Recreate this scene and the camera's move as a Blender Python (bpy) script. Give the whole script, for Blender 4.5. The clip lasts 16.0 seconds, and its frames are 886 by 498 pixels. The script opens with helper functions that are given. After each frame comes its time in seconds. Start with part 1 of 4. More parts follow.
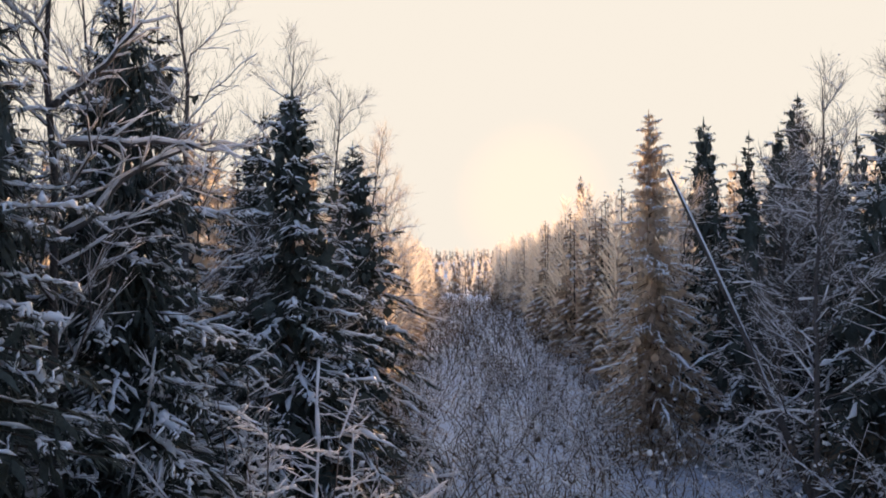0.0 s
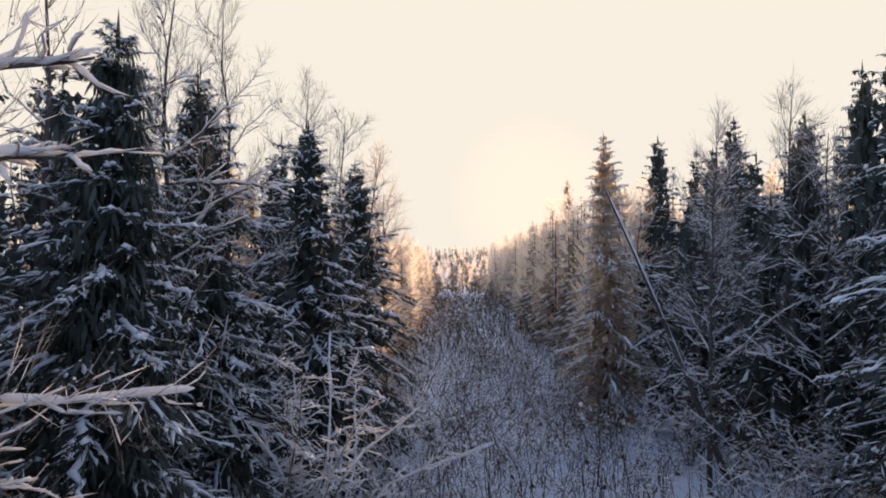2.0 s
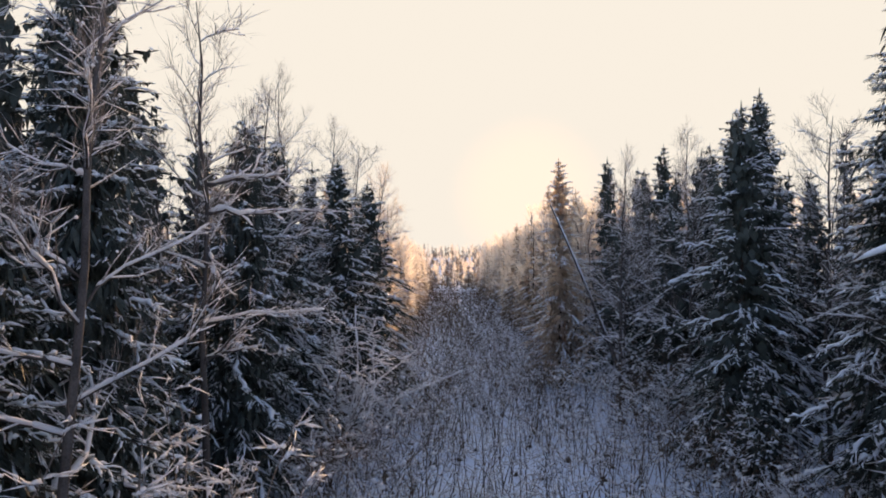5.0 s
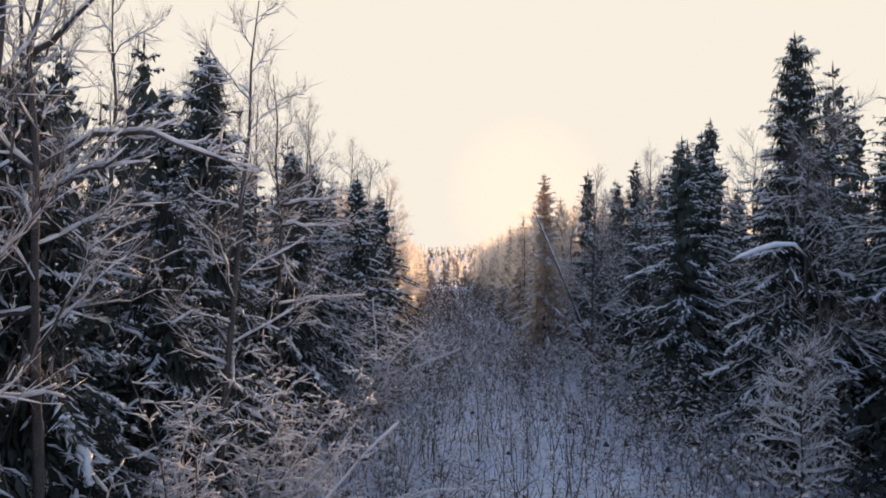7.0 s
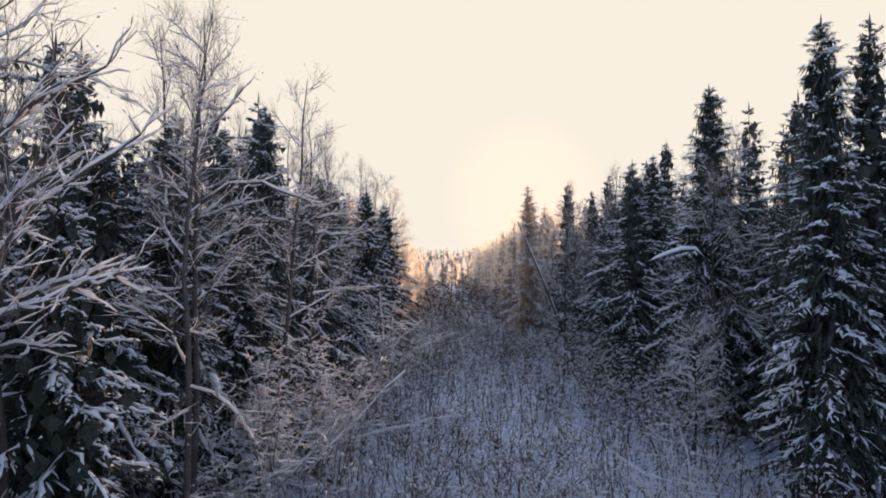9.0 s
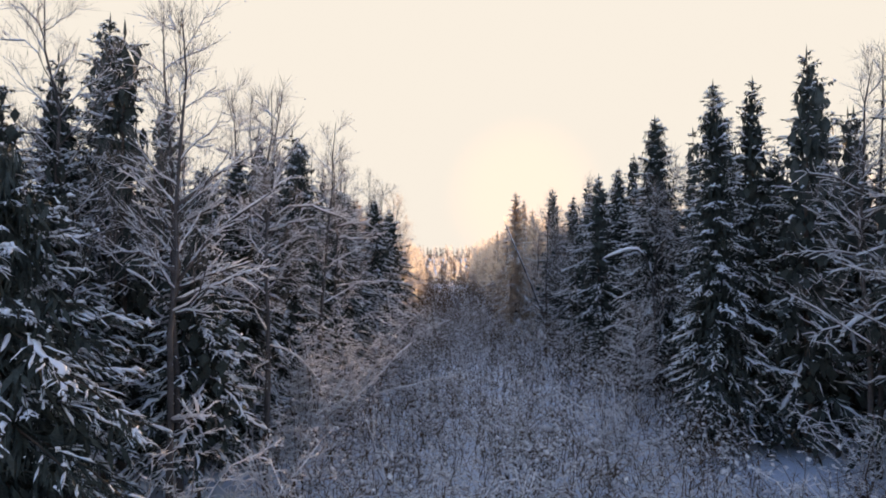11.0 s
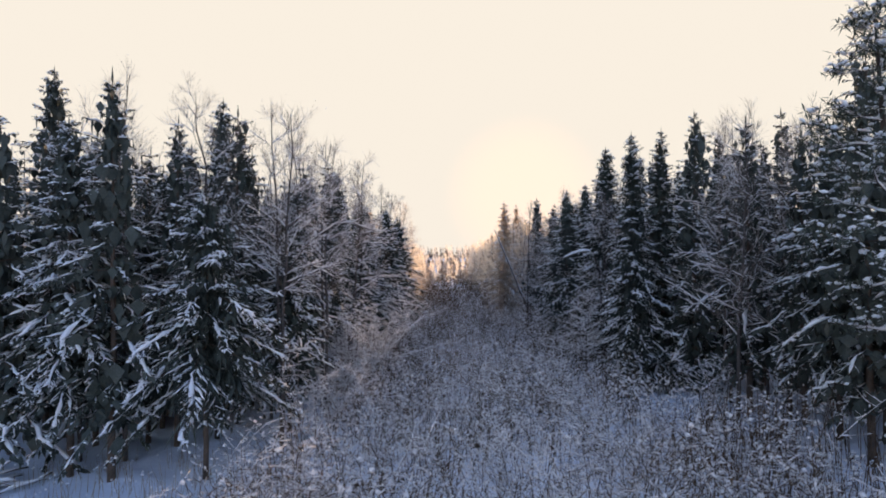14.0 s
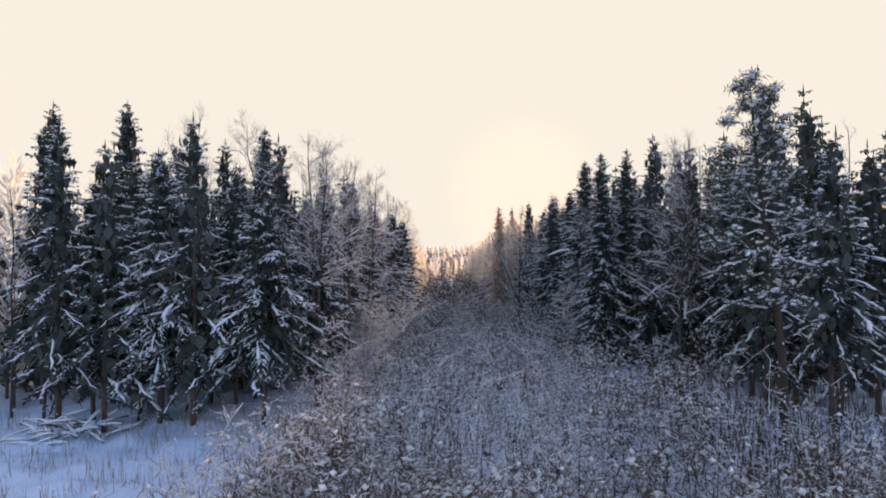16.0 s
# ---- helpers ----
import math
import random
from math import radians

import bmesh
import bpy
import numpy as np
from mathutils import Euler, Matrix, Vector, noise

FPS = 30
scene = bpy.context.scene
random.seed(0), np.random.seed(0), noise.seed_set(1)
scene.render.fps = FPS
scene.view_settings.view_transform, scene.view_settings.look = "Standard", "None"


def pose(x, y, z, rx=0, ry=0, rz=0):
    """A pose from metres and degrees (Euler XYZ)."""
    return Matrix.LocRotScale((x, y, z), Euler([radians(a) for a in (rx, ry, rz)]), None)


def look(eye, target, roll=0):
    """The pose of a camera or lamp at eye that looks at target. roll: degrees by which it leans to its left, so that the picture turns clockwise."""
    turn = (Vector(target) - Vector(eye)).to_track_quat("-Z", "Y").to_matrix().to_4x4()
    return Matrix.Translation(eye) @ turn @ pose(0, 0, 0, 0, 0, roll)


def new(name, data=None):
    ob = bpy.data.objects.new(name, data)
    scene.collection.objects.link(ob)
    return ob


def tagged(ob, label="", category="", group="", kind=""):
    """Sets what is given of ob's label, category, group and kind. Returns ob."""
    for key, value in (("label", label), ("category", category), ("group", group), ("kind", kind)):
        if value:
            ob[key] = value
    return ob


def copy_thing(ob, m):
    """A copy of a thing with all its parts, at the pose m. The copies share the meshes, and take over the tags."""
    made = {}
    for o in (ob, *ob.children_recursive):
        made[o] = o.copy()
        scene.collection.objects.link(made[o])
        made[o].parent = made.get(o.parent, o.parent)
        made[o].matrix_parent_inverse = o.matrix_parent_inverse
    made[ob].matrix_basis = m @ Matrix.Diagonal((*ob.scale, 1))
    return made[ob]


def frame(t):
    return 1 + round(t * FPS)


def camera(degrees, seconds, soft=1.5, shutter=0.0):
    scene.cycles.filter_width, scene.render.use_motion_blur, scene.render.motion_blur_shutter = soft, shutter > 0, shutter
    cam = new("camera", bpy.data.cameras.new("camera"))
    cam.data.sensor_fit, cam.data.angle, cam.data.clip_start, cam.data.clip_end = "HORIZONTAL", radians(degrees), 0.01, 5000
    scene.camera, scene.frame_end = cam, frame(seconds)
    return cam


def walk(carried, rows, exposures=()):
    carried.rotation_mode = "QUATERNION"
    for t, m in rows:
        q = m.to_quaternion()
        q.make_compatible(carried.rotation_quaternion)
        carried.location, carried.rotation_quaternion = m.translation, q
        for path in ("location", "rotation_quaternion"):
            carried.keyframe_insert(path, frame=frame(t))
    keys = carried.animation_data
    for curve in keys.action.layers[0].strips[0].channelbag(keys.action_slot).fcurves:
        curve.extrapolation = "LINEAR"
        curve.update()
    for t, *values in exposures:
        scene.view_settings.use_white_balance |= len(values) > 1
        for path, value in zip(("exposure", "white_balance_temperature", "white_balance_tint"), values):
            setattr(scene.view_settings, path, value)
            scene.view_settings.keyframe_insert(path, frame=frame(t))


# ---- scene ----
cam = camera(68.0, 16.0, soft=1.8)
PATH = [
    (0, (-1.257, -2.699, 8.242), (-1.325, -0.7, 8.288), -0.02),
    (0.5, (-1.124, -3.888, 8.186), (-1.192, -1.89, 8.236), -0.00),
    (1, (-0.953, -5.279, 8.204), (-1.019, -3.28, 8.248), 0.08),
    (1.5, (-0.682, -6.666, 8.206), (-0.75, -4.668, 8.249), 0.07),
    (2, (-0.431, -7.972, 8.202), (-0.5, -5.973, 8.242), 0.12),
    (2.5, (-0.187, -9.526, 8.16), (-0.257, -7.528, 8.2), 0.03),
    (3, (-0.01, -11.08, 8.154), (-0.075, -9.082, 8.192), 0.14),
    (3.5, (0.164, -12.569, 8.128), (0.1, -10.57, 8.165), 0.15),
    (4, (0.282, -14.297, 8.125), (0.217, -12.299, 8.16), -0.02),
    (6.5, (0.044, -22.367, 8.131), (-0.003, -20.368, 8.164), 0.34),
    (7, (0.038, -24.116, 8.127), (-0.008, -22.116, 8.16), 0.27),
    (7.5, (0.147, -25.861, 8.11), (0.101, -23.862, 8.145), 0.32),
    (8, (0.238, -27.506, 8.077), (0.193, -25.507, 8.115), 0.30),
    (8.5, (0.334, -29.306, 8.07), (0.291, -27.307, 8.107), 0.31),
    (9, (0.418, -31.268, 7.998), (0.375, -29.269, 8.04), 0.25),
    (11.5, (0.786, -40.573, 8.025), (0.744, -38.574, 8.06), -0.15),
    (12, (0.839, -42.508, 7.994), (0.797, -40.509, 8.031), -0.18),
    (12.5, (0.881, -44.564, 7.97), (0.839, -42.565, 8.007), -0.23),
    (13, (0.933, -46.368, 7.932), (0.891, -44.369, 7.969), -0.28),
    (13.5, (0.971, -48.35, 7.943), (0.931, -46.35, 7.979), -0.15),
    (14, (1.023, -50.334, 7.972), (0.98, -48.334, 8.007), -0.29),
    (14.5, (1.004, -52.1, 7.981), (0.964, -50.101, 8.013), -0.40),
    (15, (1.007, -54.023, 7.935), (0.966, -52.023, 7.968), -0.35),
    (15.5, (0.999, -56.017, 7.919), (0.96, -54.017, 7.951), -0.34),
    (16, (1.077, -58.023, 7.888), (1.036, -56.023, 7.921), -0.33),
]
walk(cam, [(t, look(eye, target, roll)) for t, eye, target, roll in PATH])

# ---- world, sun ----
SUN_AZ, SUN_EL = radians(5.8), radians(5.6)
world = bpy.data.worlds.new("winter_sky")
scene.world = world
world.use_nodes = True
wn, wl = world.node_tree.nodes, world.node_tree.links
wn.clear()
w_out = wn.new("ShaderNodeOutputWorld")
sky = wn.new("ShaderNodeTexSky")
sky.sky_type, sky.sun_disc = "NISHITA", False
sky.sun_elevation, sky.sun_rotation = SUN_EL, SUN_AZ
sky.air_density, sky.dust_density, sky.ozone_density = 1.0, 1.0, 4.0
blue = wn.new("ShaderNodeBackground")
blue.inputs["Strength"].default_value = 0.95
dusk = wn.new("ShaderNodeMix")
dusk.data_type, dusk.blend_type = "RGBA", "MULTIPLY"
dusk.inputs["Factor"].default_value = 1.0
dusk.inputs["B"].default_value = (2.08, 0.99, 0.75, 1)
wl.new(sky.outputs[0], dusk.inputs["A"])
wl.new(dusk.outputs["Result"], blue.inputs["Color"])
# bright milky haze round the low sun, fading to the clear dome overhead and behind
haze = wn.new("ShaderNodeBackground")
haze.inputs["Color"].default_value = (0.955, 0.868, 0.752, 1)
haze.inputs["Strength"].default_value = 1.0
coord = wn.new("ShaderNodeTexCoord")
toward = wn.new("ShaderNodeVectorMath")
toward.operation = "DOT_PRODUCT"
toward.inputs[1].default_value = (math.sin(SUN_AZ) * math.cos(SUN_EL), math.cos(SUN_AZ) * math.cos(SUN_EL), math.sin(SUN_EL))
wl.new(coord.outputs["Generated"], toward.inputs[0])
veil = wn.new("ShaderNodeMapRange")
veil.interpolation_type = "SMOOTHSTEP"
veil.inputs["From Min"].default_value, veil.inputs["From Max"].default_value = 0.05, 0.74
wl.new(toward.outputs["Value"], veil.inputs["Value"])
w_mix = wn.new("ShaderNodeMixShader")
wl.new(veil.outputs[0], w_mix.inputs[0])
wl.new(blue.outputs[0], w_mix.inputs[1])
wl.new(haze.outputs[0], w_mix.inputs[2])
# the aureole close round the sun
glow = wn.new("ShaderNodeBackground")
glow.inputs["Color"].default_value = (0.8, 0.26, 0.0, 1)
near_sun = wn.new("ShaderNodeMapRange")
near_sun.interpolation_type = "SMOOTHERSTEP"
near_sun.inputs["From Min"].default_value, near_sun.inputs["From Max"].default_value = 0.991, 1.0
near_sun.inputs["To Max"].default_value = 0.24
wl.new(toward.outputs["Value"], near_sun.inputs["Value"])
wl.new(near_sun.outputs[0], glow.inputs["Strength"])
w_add = wn.new("ShaderNodeAddShader")
wl.new(w_mix.outputs[0], w_add.inputs[0])
wl.new(glow.outputs[0], w_add.inputs[1])
wl.new(w_add.outputs[0], w_out.inputs["Surface"])

sun = new("sun", bpy.data.lights.new("sun", "SUN"))
sun.data.energy, sun.data.angle, sun.data.color = 5.0, radians(0.6), (1.0, 0.62, 0.34)
sun.matrix_world = look((60, 400, 60), (60 - math.sin(SUN_AZ) * 100, 400 - math.cos(SUN_AZ) * 100, 60 - math.tan(SUN_EL) * 100))


# ---- materials ----
def material(name, base, other, scale, rough=0.8, bump=0.3, through_light=0.0, detail_scale=None, tilt=0.0):
    """Two-tone procedural surface: a broad and a fine noise, a slight change from thing to thing, and relief."""
    m = bpy.data.materials.new(name)
    m.use_nodes = True
    n, l = m.node_tree.nodes, m.node_tree.links
    n.clear()
    out, bsdf = n.new("ShaderNodeOutputMaterial"), n.new("ShaderNodeBsdfPrincipled")
    bsdf.inputs["Roughness"].default_value = rough
    bsdf.inputs["Specular IOR Level"].default_value = 0.25
    geo = n.new("ShaderNodeTexCoord")
    broad, fine = n.new("ShaderNodeTexNoise"), n.new("ShaderNodeTexNoise")
    broad.inputs["Scale"].default_value = scale
    broad.inputs["Detail"].default_value = 5
    fine.inputs["Scale"].default_value = detail_scale or scale * 14
    fine.inputs["Detail"].default_value = 3
    l.new(geo.outputs["Object"], broad.inputs["Vector"])
    l.new(geo.outputs["Object"], fine.inputs["Vector"])
    add = n.new("ShaderNodeMath")
    add.operation = "ADD"
    l.new(broad.outputs["Fac"], add.inputs[0])
    l.new(fine.outputs["Fac"], add.inputs[1])
    info = n.new("ShaderNodeObjectInfo")
    vary = n.new("ShaderNodeMath")
    vary.operation = "MULTIPLY_ADD"
    vary.inputs[1].default_value = 0.3
    l.new(info.outputs["Random"], vary.inputs[0])
    l.new(add.outputs[0], vary.inputs[2])
    ramp = n.new("ShaderNodeMapRange")
    ramp.inputs["From Min"].default_value, ramp.inputs["From Max"].default_value = 0.75 + tilt, 1.5 + tilt
    l.new(vary.outputs[0], ramp.inputs["Value"])
    mix = n.new("ShaderNodeMix")
    mix.data_type = "RGBA"
    mix.inputs["A"].default_value, mix.inputs["B"].default_value = (*base, 1), (*other, 1)
    l.new(ramp.outputs[0], mix.inputs["Factor"])
    l.new(mix.outputs["Result"], bsdf.inputs["Base Color"])
    if bump:
        b = n.new("ShaderNodeBump")
        b.inputs["Strength"].default_value, b.inputs["Distance"].default_value = bump, 0.03
        l.new(add.outputs[0], b.inputs["Height"])
        l.new(b.outputs[0], bsdf.inputs["Normal"])
    last = bsdf
    if through_light:
        tr, mx = n.new("ShaderNodeBsdfTranslucent"), n.new("ShaderNodeMixShader")
        l.new(mix.outputs["Result"], tr.inputs["Color"])
        mx.inputs[0].default_value = through_light
        l.new(bsdf.outputs[0], mx.inputs[1])
        l.new(tr.outputs[0], mx.inputs[2])
        last = mx
    l.new(last.outputs[0], out.inputs["Surface"])
    return m


SNOW = material("snow", (0.76, 0.81, 0.88), (0.87, 0.89, 0.92), 0.7, 0.6, 0.35, 0.25, 22)
FLECK = material("thin_snow", (0.80, 0.81, 0.84), (0.92, 0.92, 0.93), 0.7, 0.6, 0.0, 0.45, 12)
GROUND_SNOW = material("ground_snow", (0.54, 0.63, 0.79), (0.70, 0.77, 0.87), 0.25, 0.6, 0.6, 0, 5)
NEEDLES = material("spruce_needles", (0.013, 0.020, 0.016), (0.075, 0.090, 0.082), 1.2, 0.7, 0.2, 0.1, 18)
# Pale warm needles: distance haze painted into the base colour.
HAZED_NEEDLES = material("hazed_needles", (0.44, 0.36, 0.28), (0.78, 0.68, 0.57), 0.5, 0.8, 0.0, 0.9, 6)
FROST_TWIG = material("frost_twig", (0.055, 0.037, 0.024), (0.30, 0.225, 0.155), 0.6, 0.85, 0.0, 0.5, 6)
PINE_NEEDLES = material("pine_needles", (0.026, 0.038, 0.030), (0.095, 0.115, 0.095), 1.2, 0.6, 0.2, 0.15, 18)
BARK = material("spruce_bark", (0.035, 0.026, 0.020), (0.13, 0.10, 0.08), 3.0, 0.9, 0.6)
PINE_BARK = material("pine_bark", (0.018, 0.015, 0.013), (0.060, 0.046, 0.038), 3.0, 0.9, 0.6)
GREY_BARK = material("grey_bark", (0.024, 0.021, 0.020), (0.115, 0.102, 0.096), 2.5, 0.85, 0.5)
TWIG = material("frosted_twig", (0.06, 0.047, 0.040), (0.36, 0.32, 0.295), 2.0, 0.85, 0.0, 0.15, 9)
STEM = material("brush_stem", (0.032, 0.021, 0.014), (0.165, 0.117, 0.076), 1.5, 0.85, 0.0, 0.25, 7)
DRY = material("dry_grass", (0.16, 0.11, 0.06), (0.36, 0.28, 0.18), 2.0, 0.9, 0.0, 0.2)
# Twigs lightened and warmed in colour to stand in for haze.
HAZED_TWIG = material("hazed_twig", (0.34, 0.27, 0.21), (0.78, 0.68, 0.58), 0.5, 0.85, 0.0, 0.88, 5)
# Frosted bare crowns, with warm sunlit haze mixed into the colour.
FROST_HAZE = material("frost_haze_crowns", (0.80, 0.69, 0.57), (0.96, 0.89, 0.79), 0.25, 0.8, 0.0, 0.93, 3)


# ---- mesh helpers ----
class Soup:
    """Gathers vertices and faces as arrays, one material slot a part."""

    def __init__(self):
        self.v, self.f, self.m, self.n = [], [], [], 0

    def add(self, verts, faces, slot=0):
        self.v.append(verts)
        self.f.append(faces + self.n)
        self.m.append(np.full(len(faces), slot))
        self.n += len(verts)

    def mesh(self, name, *mats):
        me = bpy.data.meshes.new(name)
        v, f, m = np.concatenate(self.v), np.concatenate(self.f), np.concatenate(self.m)
        me.vertices.add(len(v))
        me.vertices.foreach_set("co", v.astype(np.float32).ravel())
        k = f.shape[1]
        me.loops.add(f.size)
        me.loops.foreach_set("vertex_index", f.astype(np.int32).ravel())
        me.polygons.add(len(f))
        me.polygons.foreach_set("loop_start", np.arange(0, f.size, k, dtype=np.int32))
        me.polygons.foreach_set("material_index", m.astype(np.int32))
        me.polygons.foreach_set("use_smooth", np.ones(len(f), dtype=bool))
        for mat in mats:
            me.materials.append(mat)
        me.update(calc_edges=True)
        me.validate()
        return me


def unit(a):
    return a / np.maximum(np.linalg.norm(a, axis=-1, keepdims=True), 1e-9)


def frame_of(d):
    """Two directions square to each direction d: one level, one upward."""
    side = np.cross(d, np.array([0.0, 0.0, 1.0]))
    flat = np.linalg.norm(side, axis=-1) < 1e-4
    side[flat] = (1, 0, 0)
    side = unit(side)
    return side, np.cross(side, d)


def tubes(p0, p1, r0, r1, sides=3, lift=0.0):
    """Tapered open tubes from p0 to p1, one for each row; lift raises the middle line by that share of the radius."""
    n = len(p0)
    d = unit(p1 - p0)
    s, u = frame_of(d)
    ang = np.arange(sides) * 2 * np.pi / sides + np.pi / 2
    ring = np.cos(ang)[None, :, None] * s[:, None] + np.sin(ang)[None, :, None] * u[:, None]
    up = np.array([0, 0, 1.0]) * lift
    a = p0[:, None] + (ring + up) * r0[:, None, None]
    b = p1[:, None] + (ring + up) * r1[:, None, None]
    v = np.concatenate([a, b], 1).reshape(-1, 3)
    k = np.arange(sides)
    j = (k + 1) % sides
    tri = np.concatenate([np.stack([k, j, j + sides], 1), np.stack([k, j + sides, k + sides], 1)])
    f = (tri[None] + (np.arange(n) * 2 * sides)[:, None, None]).reshape(-1, 3)
    return v, f


def spindles(p0, p1, width, height, where=0.45, sides=3, rng=np.random, turn=0.0):
    """Closed slim bodies that swell between p0 and p1: twigs with needles, lumps of snow."""
    n = len(p0)
    d = unit(p1 - p0)
    s, u = frame_of(d)
    ang = np.arange(sides) * 2 * np.pi / sides + turn
    jit = rng.uniform(0.75, 1.25, (n, sides, 1))
    ring = np.cos(ang)[None, :, None] * s[:, None] * width[:, None, None] + np.sin(ang)[None, :, None] * u[:, None] * height[:, None, None]
    mid = (p0 + (p1 - p0) * where)[:, None] + ring * jit
    v = np.concatenate([p0[:, None], mid, p1[:, None]], 1).reshape(-1, 3)
    k = np.arange(sides)
    j = (k + 1) % sides
    tri = np.concatenate([np.stack([0 * k, j + 1, k + 1], 1), np.stack([k + 1, j + 1, 0 * k + sides + 1], 1)])
    f = (tri[None] + (np.arange(n) * (sides + 2))[:, None, None]).reshape(-1, 3)
    return v, f


def ribbons(lines, radii, sides=5, flat=0.75):
    """Many closed bodies along polylines: lines (n, k, 3), radii (n, k); the first and last point close them."""
    n, k = radii.shape
    d = unit(np.gradient(lines, axis=1))
    s, u = frame_of(d.reshape(-1, 3))
    s, u = s.reshape(n, k, 3), u.reshape(n, k, 3)
    ang = np.arange(sides) * 2 * np.pi / sides + np.pi / 2
    ring = lines[:, 1:-1, None] + (np.cos(ang)[:, None] * s[:, 1:-1, None] + flat * np.sin(ang)[:, None] * u[:, 1:-1, None]) * radii[:, 1:-1, None, None]
    v = np.concatenate([lines[:, :1], ring.reshape(n, -1, 3), lines[:, -1:]], 1)
    f = []
    for j in range(sides):
        q = (j + 1) % sides
        f.append((0, 1 + q, 1 + j))
        for i in range(k - 3):
            a, b = 1 + i * sides + j, 1 + i * sides + q
            f += [(a, b, b + sides), (a, b + sides, a + sides)]
        last = 1 + (k - 3) * sides
        f.append((last + j, last + q, v.shape[1] - 1))
    f = (np.array(f)[None] + (np.arange(n) * v.shape[1])[:, None, None]).reshape(-1, 3)
    return v.reshape(-1, 3), f


def polyline_tube(points, radii, sides=7):
    """One joined tapered tube with closed ends."""
    p, r = np.array(points, float), np.array(radii, float)
    d = unit(np.gradient(p, axis=0))
    s = unit(np.cross(d, np.array([0.31, 0.95, 0.02])))
    u = np.cross(s, d)
    ang = np.arange(sides) * 2 * np.pi / sides
    ring = p[:, None] + (np.cos(ang)[None, :, None] * s[:, None] + np.sin(ang)[None, :, None] * u[:, None]) * r[:, None, None]
    v = np.concatenate([ring.reshape(-1, 3), p[:1], p[-1:]])
    f = []
    for i in range(len(p) - 1):
        for k in range(sides):
            a, b = i * sides + k, i * sides + (k + 1) % sides
            f += [(a, b, b + sides), (a, b + sides, a + sides)]
    e, t = len(v) - 2, (len(p) - 1) * sides
    for k in range(sides):
        f += [(e, (k + 1) % sides, k), (e + 1, t + k, t + (k + 1) % sides)]
    return v, np.array(f)


def part(name, mesh, parent, label="", kind=""):
    ob = new(name, mesh)
    ob.parent = parent
    return tagged(ob, label, kind=kind)


def blades(p0, p1, width, rng):
    """Thin hanging sprays, two triangles each."""
    n = len(p0)
    way = unit(rng.normal(0, 1, (n, 3)) * (1, 1, 0.1)) * width[:, None]
    mid = p0 + (p1 - p0) * 0.4
    v = np.stack([p0, mid - way, p1, mid + way], 1).reshape(-1, 3)
    f = (np.array([[0, 1, 2], [0, 2, 3]])[None] + (np.arange(n) * 4)[:, None, None]).reshape(-1, 3)
    return v, f


def ground_z(x, y):
    far_rise = min(1, max(0, (y - 220) / 420))
    return 11 * far_rise ** 2 * (3 - 2 * far_rise) + 0.22 * math.sin(0.19 * x + 1.0) * math.sin(0.13 * y + 0.6) + 0.02 * x * (1 if abs(x) < 20 else 20 / abs(x))


def haze_toned(x, y):
    """Trees far along the clearing get materials with distance haze painted in."""
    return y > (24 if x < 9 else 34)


def thing(name, label, category, x, y, group=""):
    ob = new(name)
    ob.location = (x, y, ground_z(x, y) - 0.05)
    ob.empty_display_size = 0.3
    return tagged(ob, label, category, group)


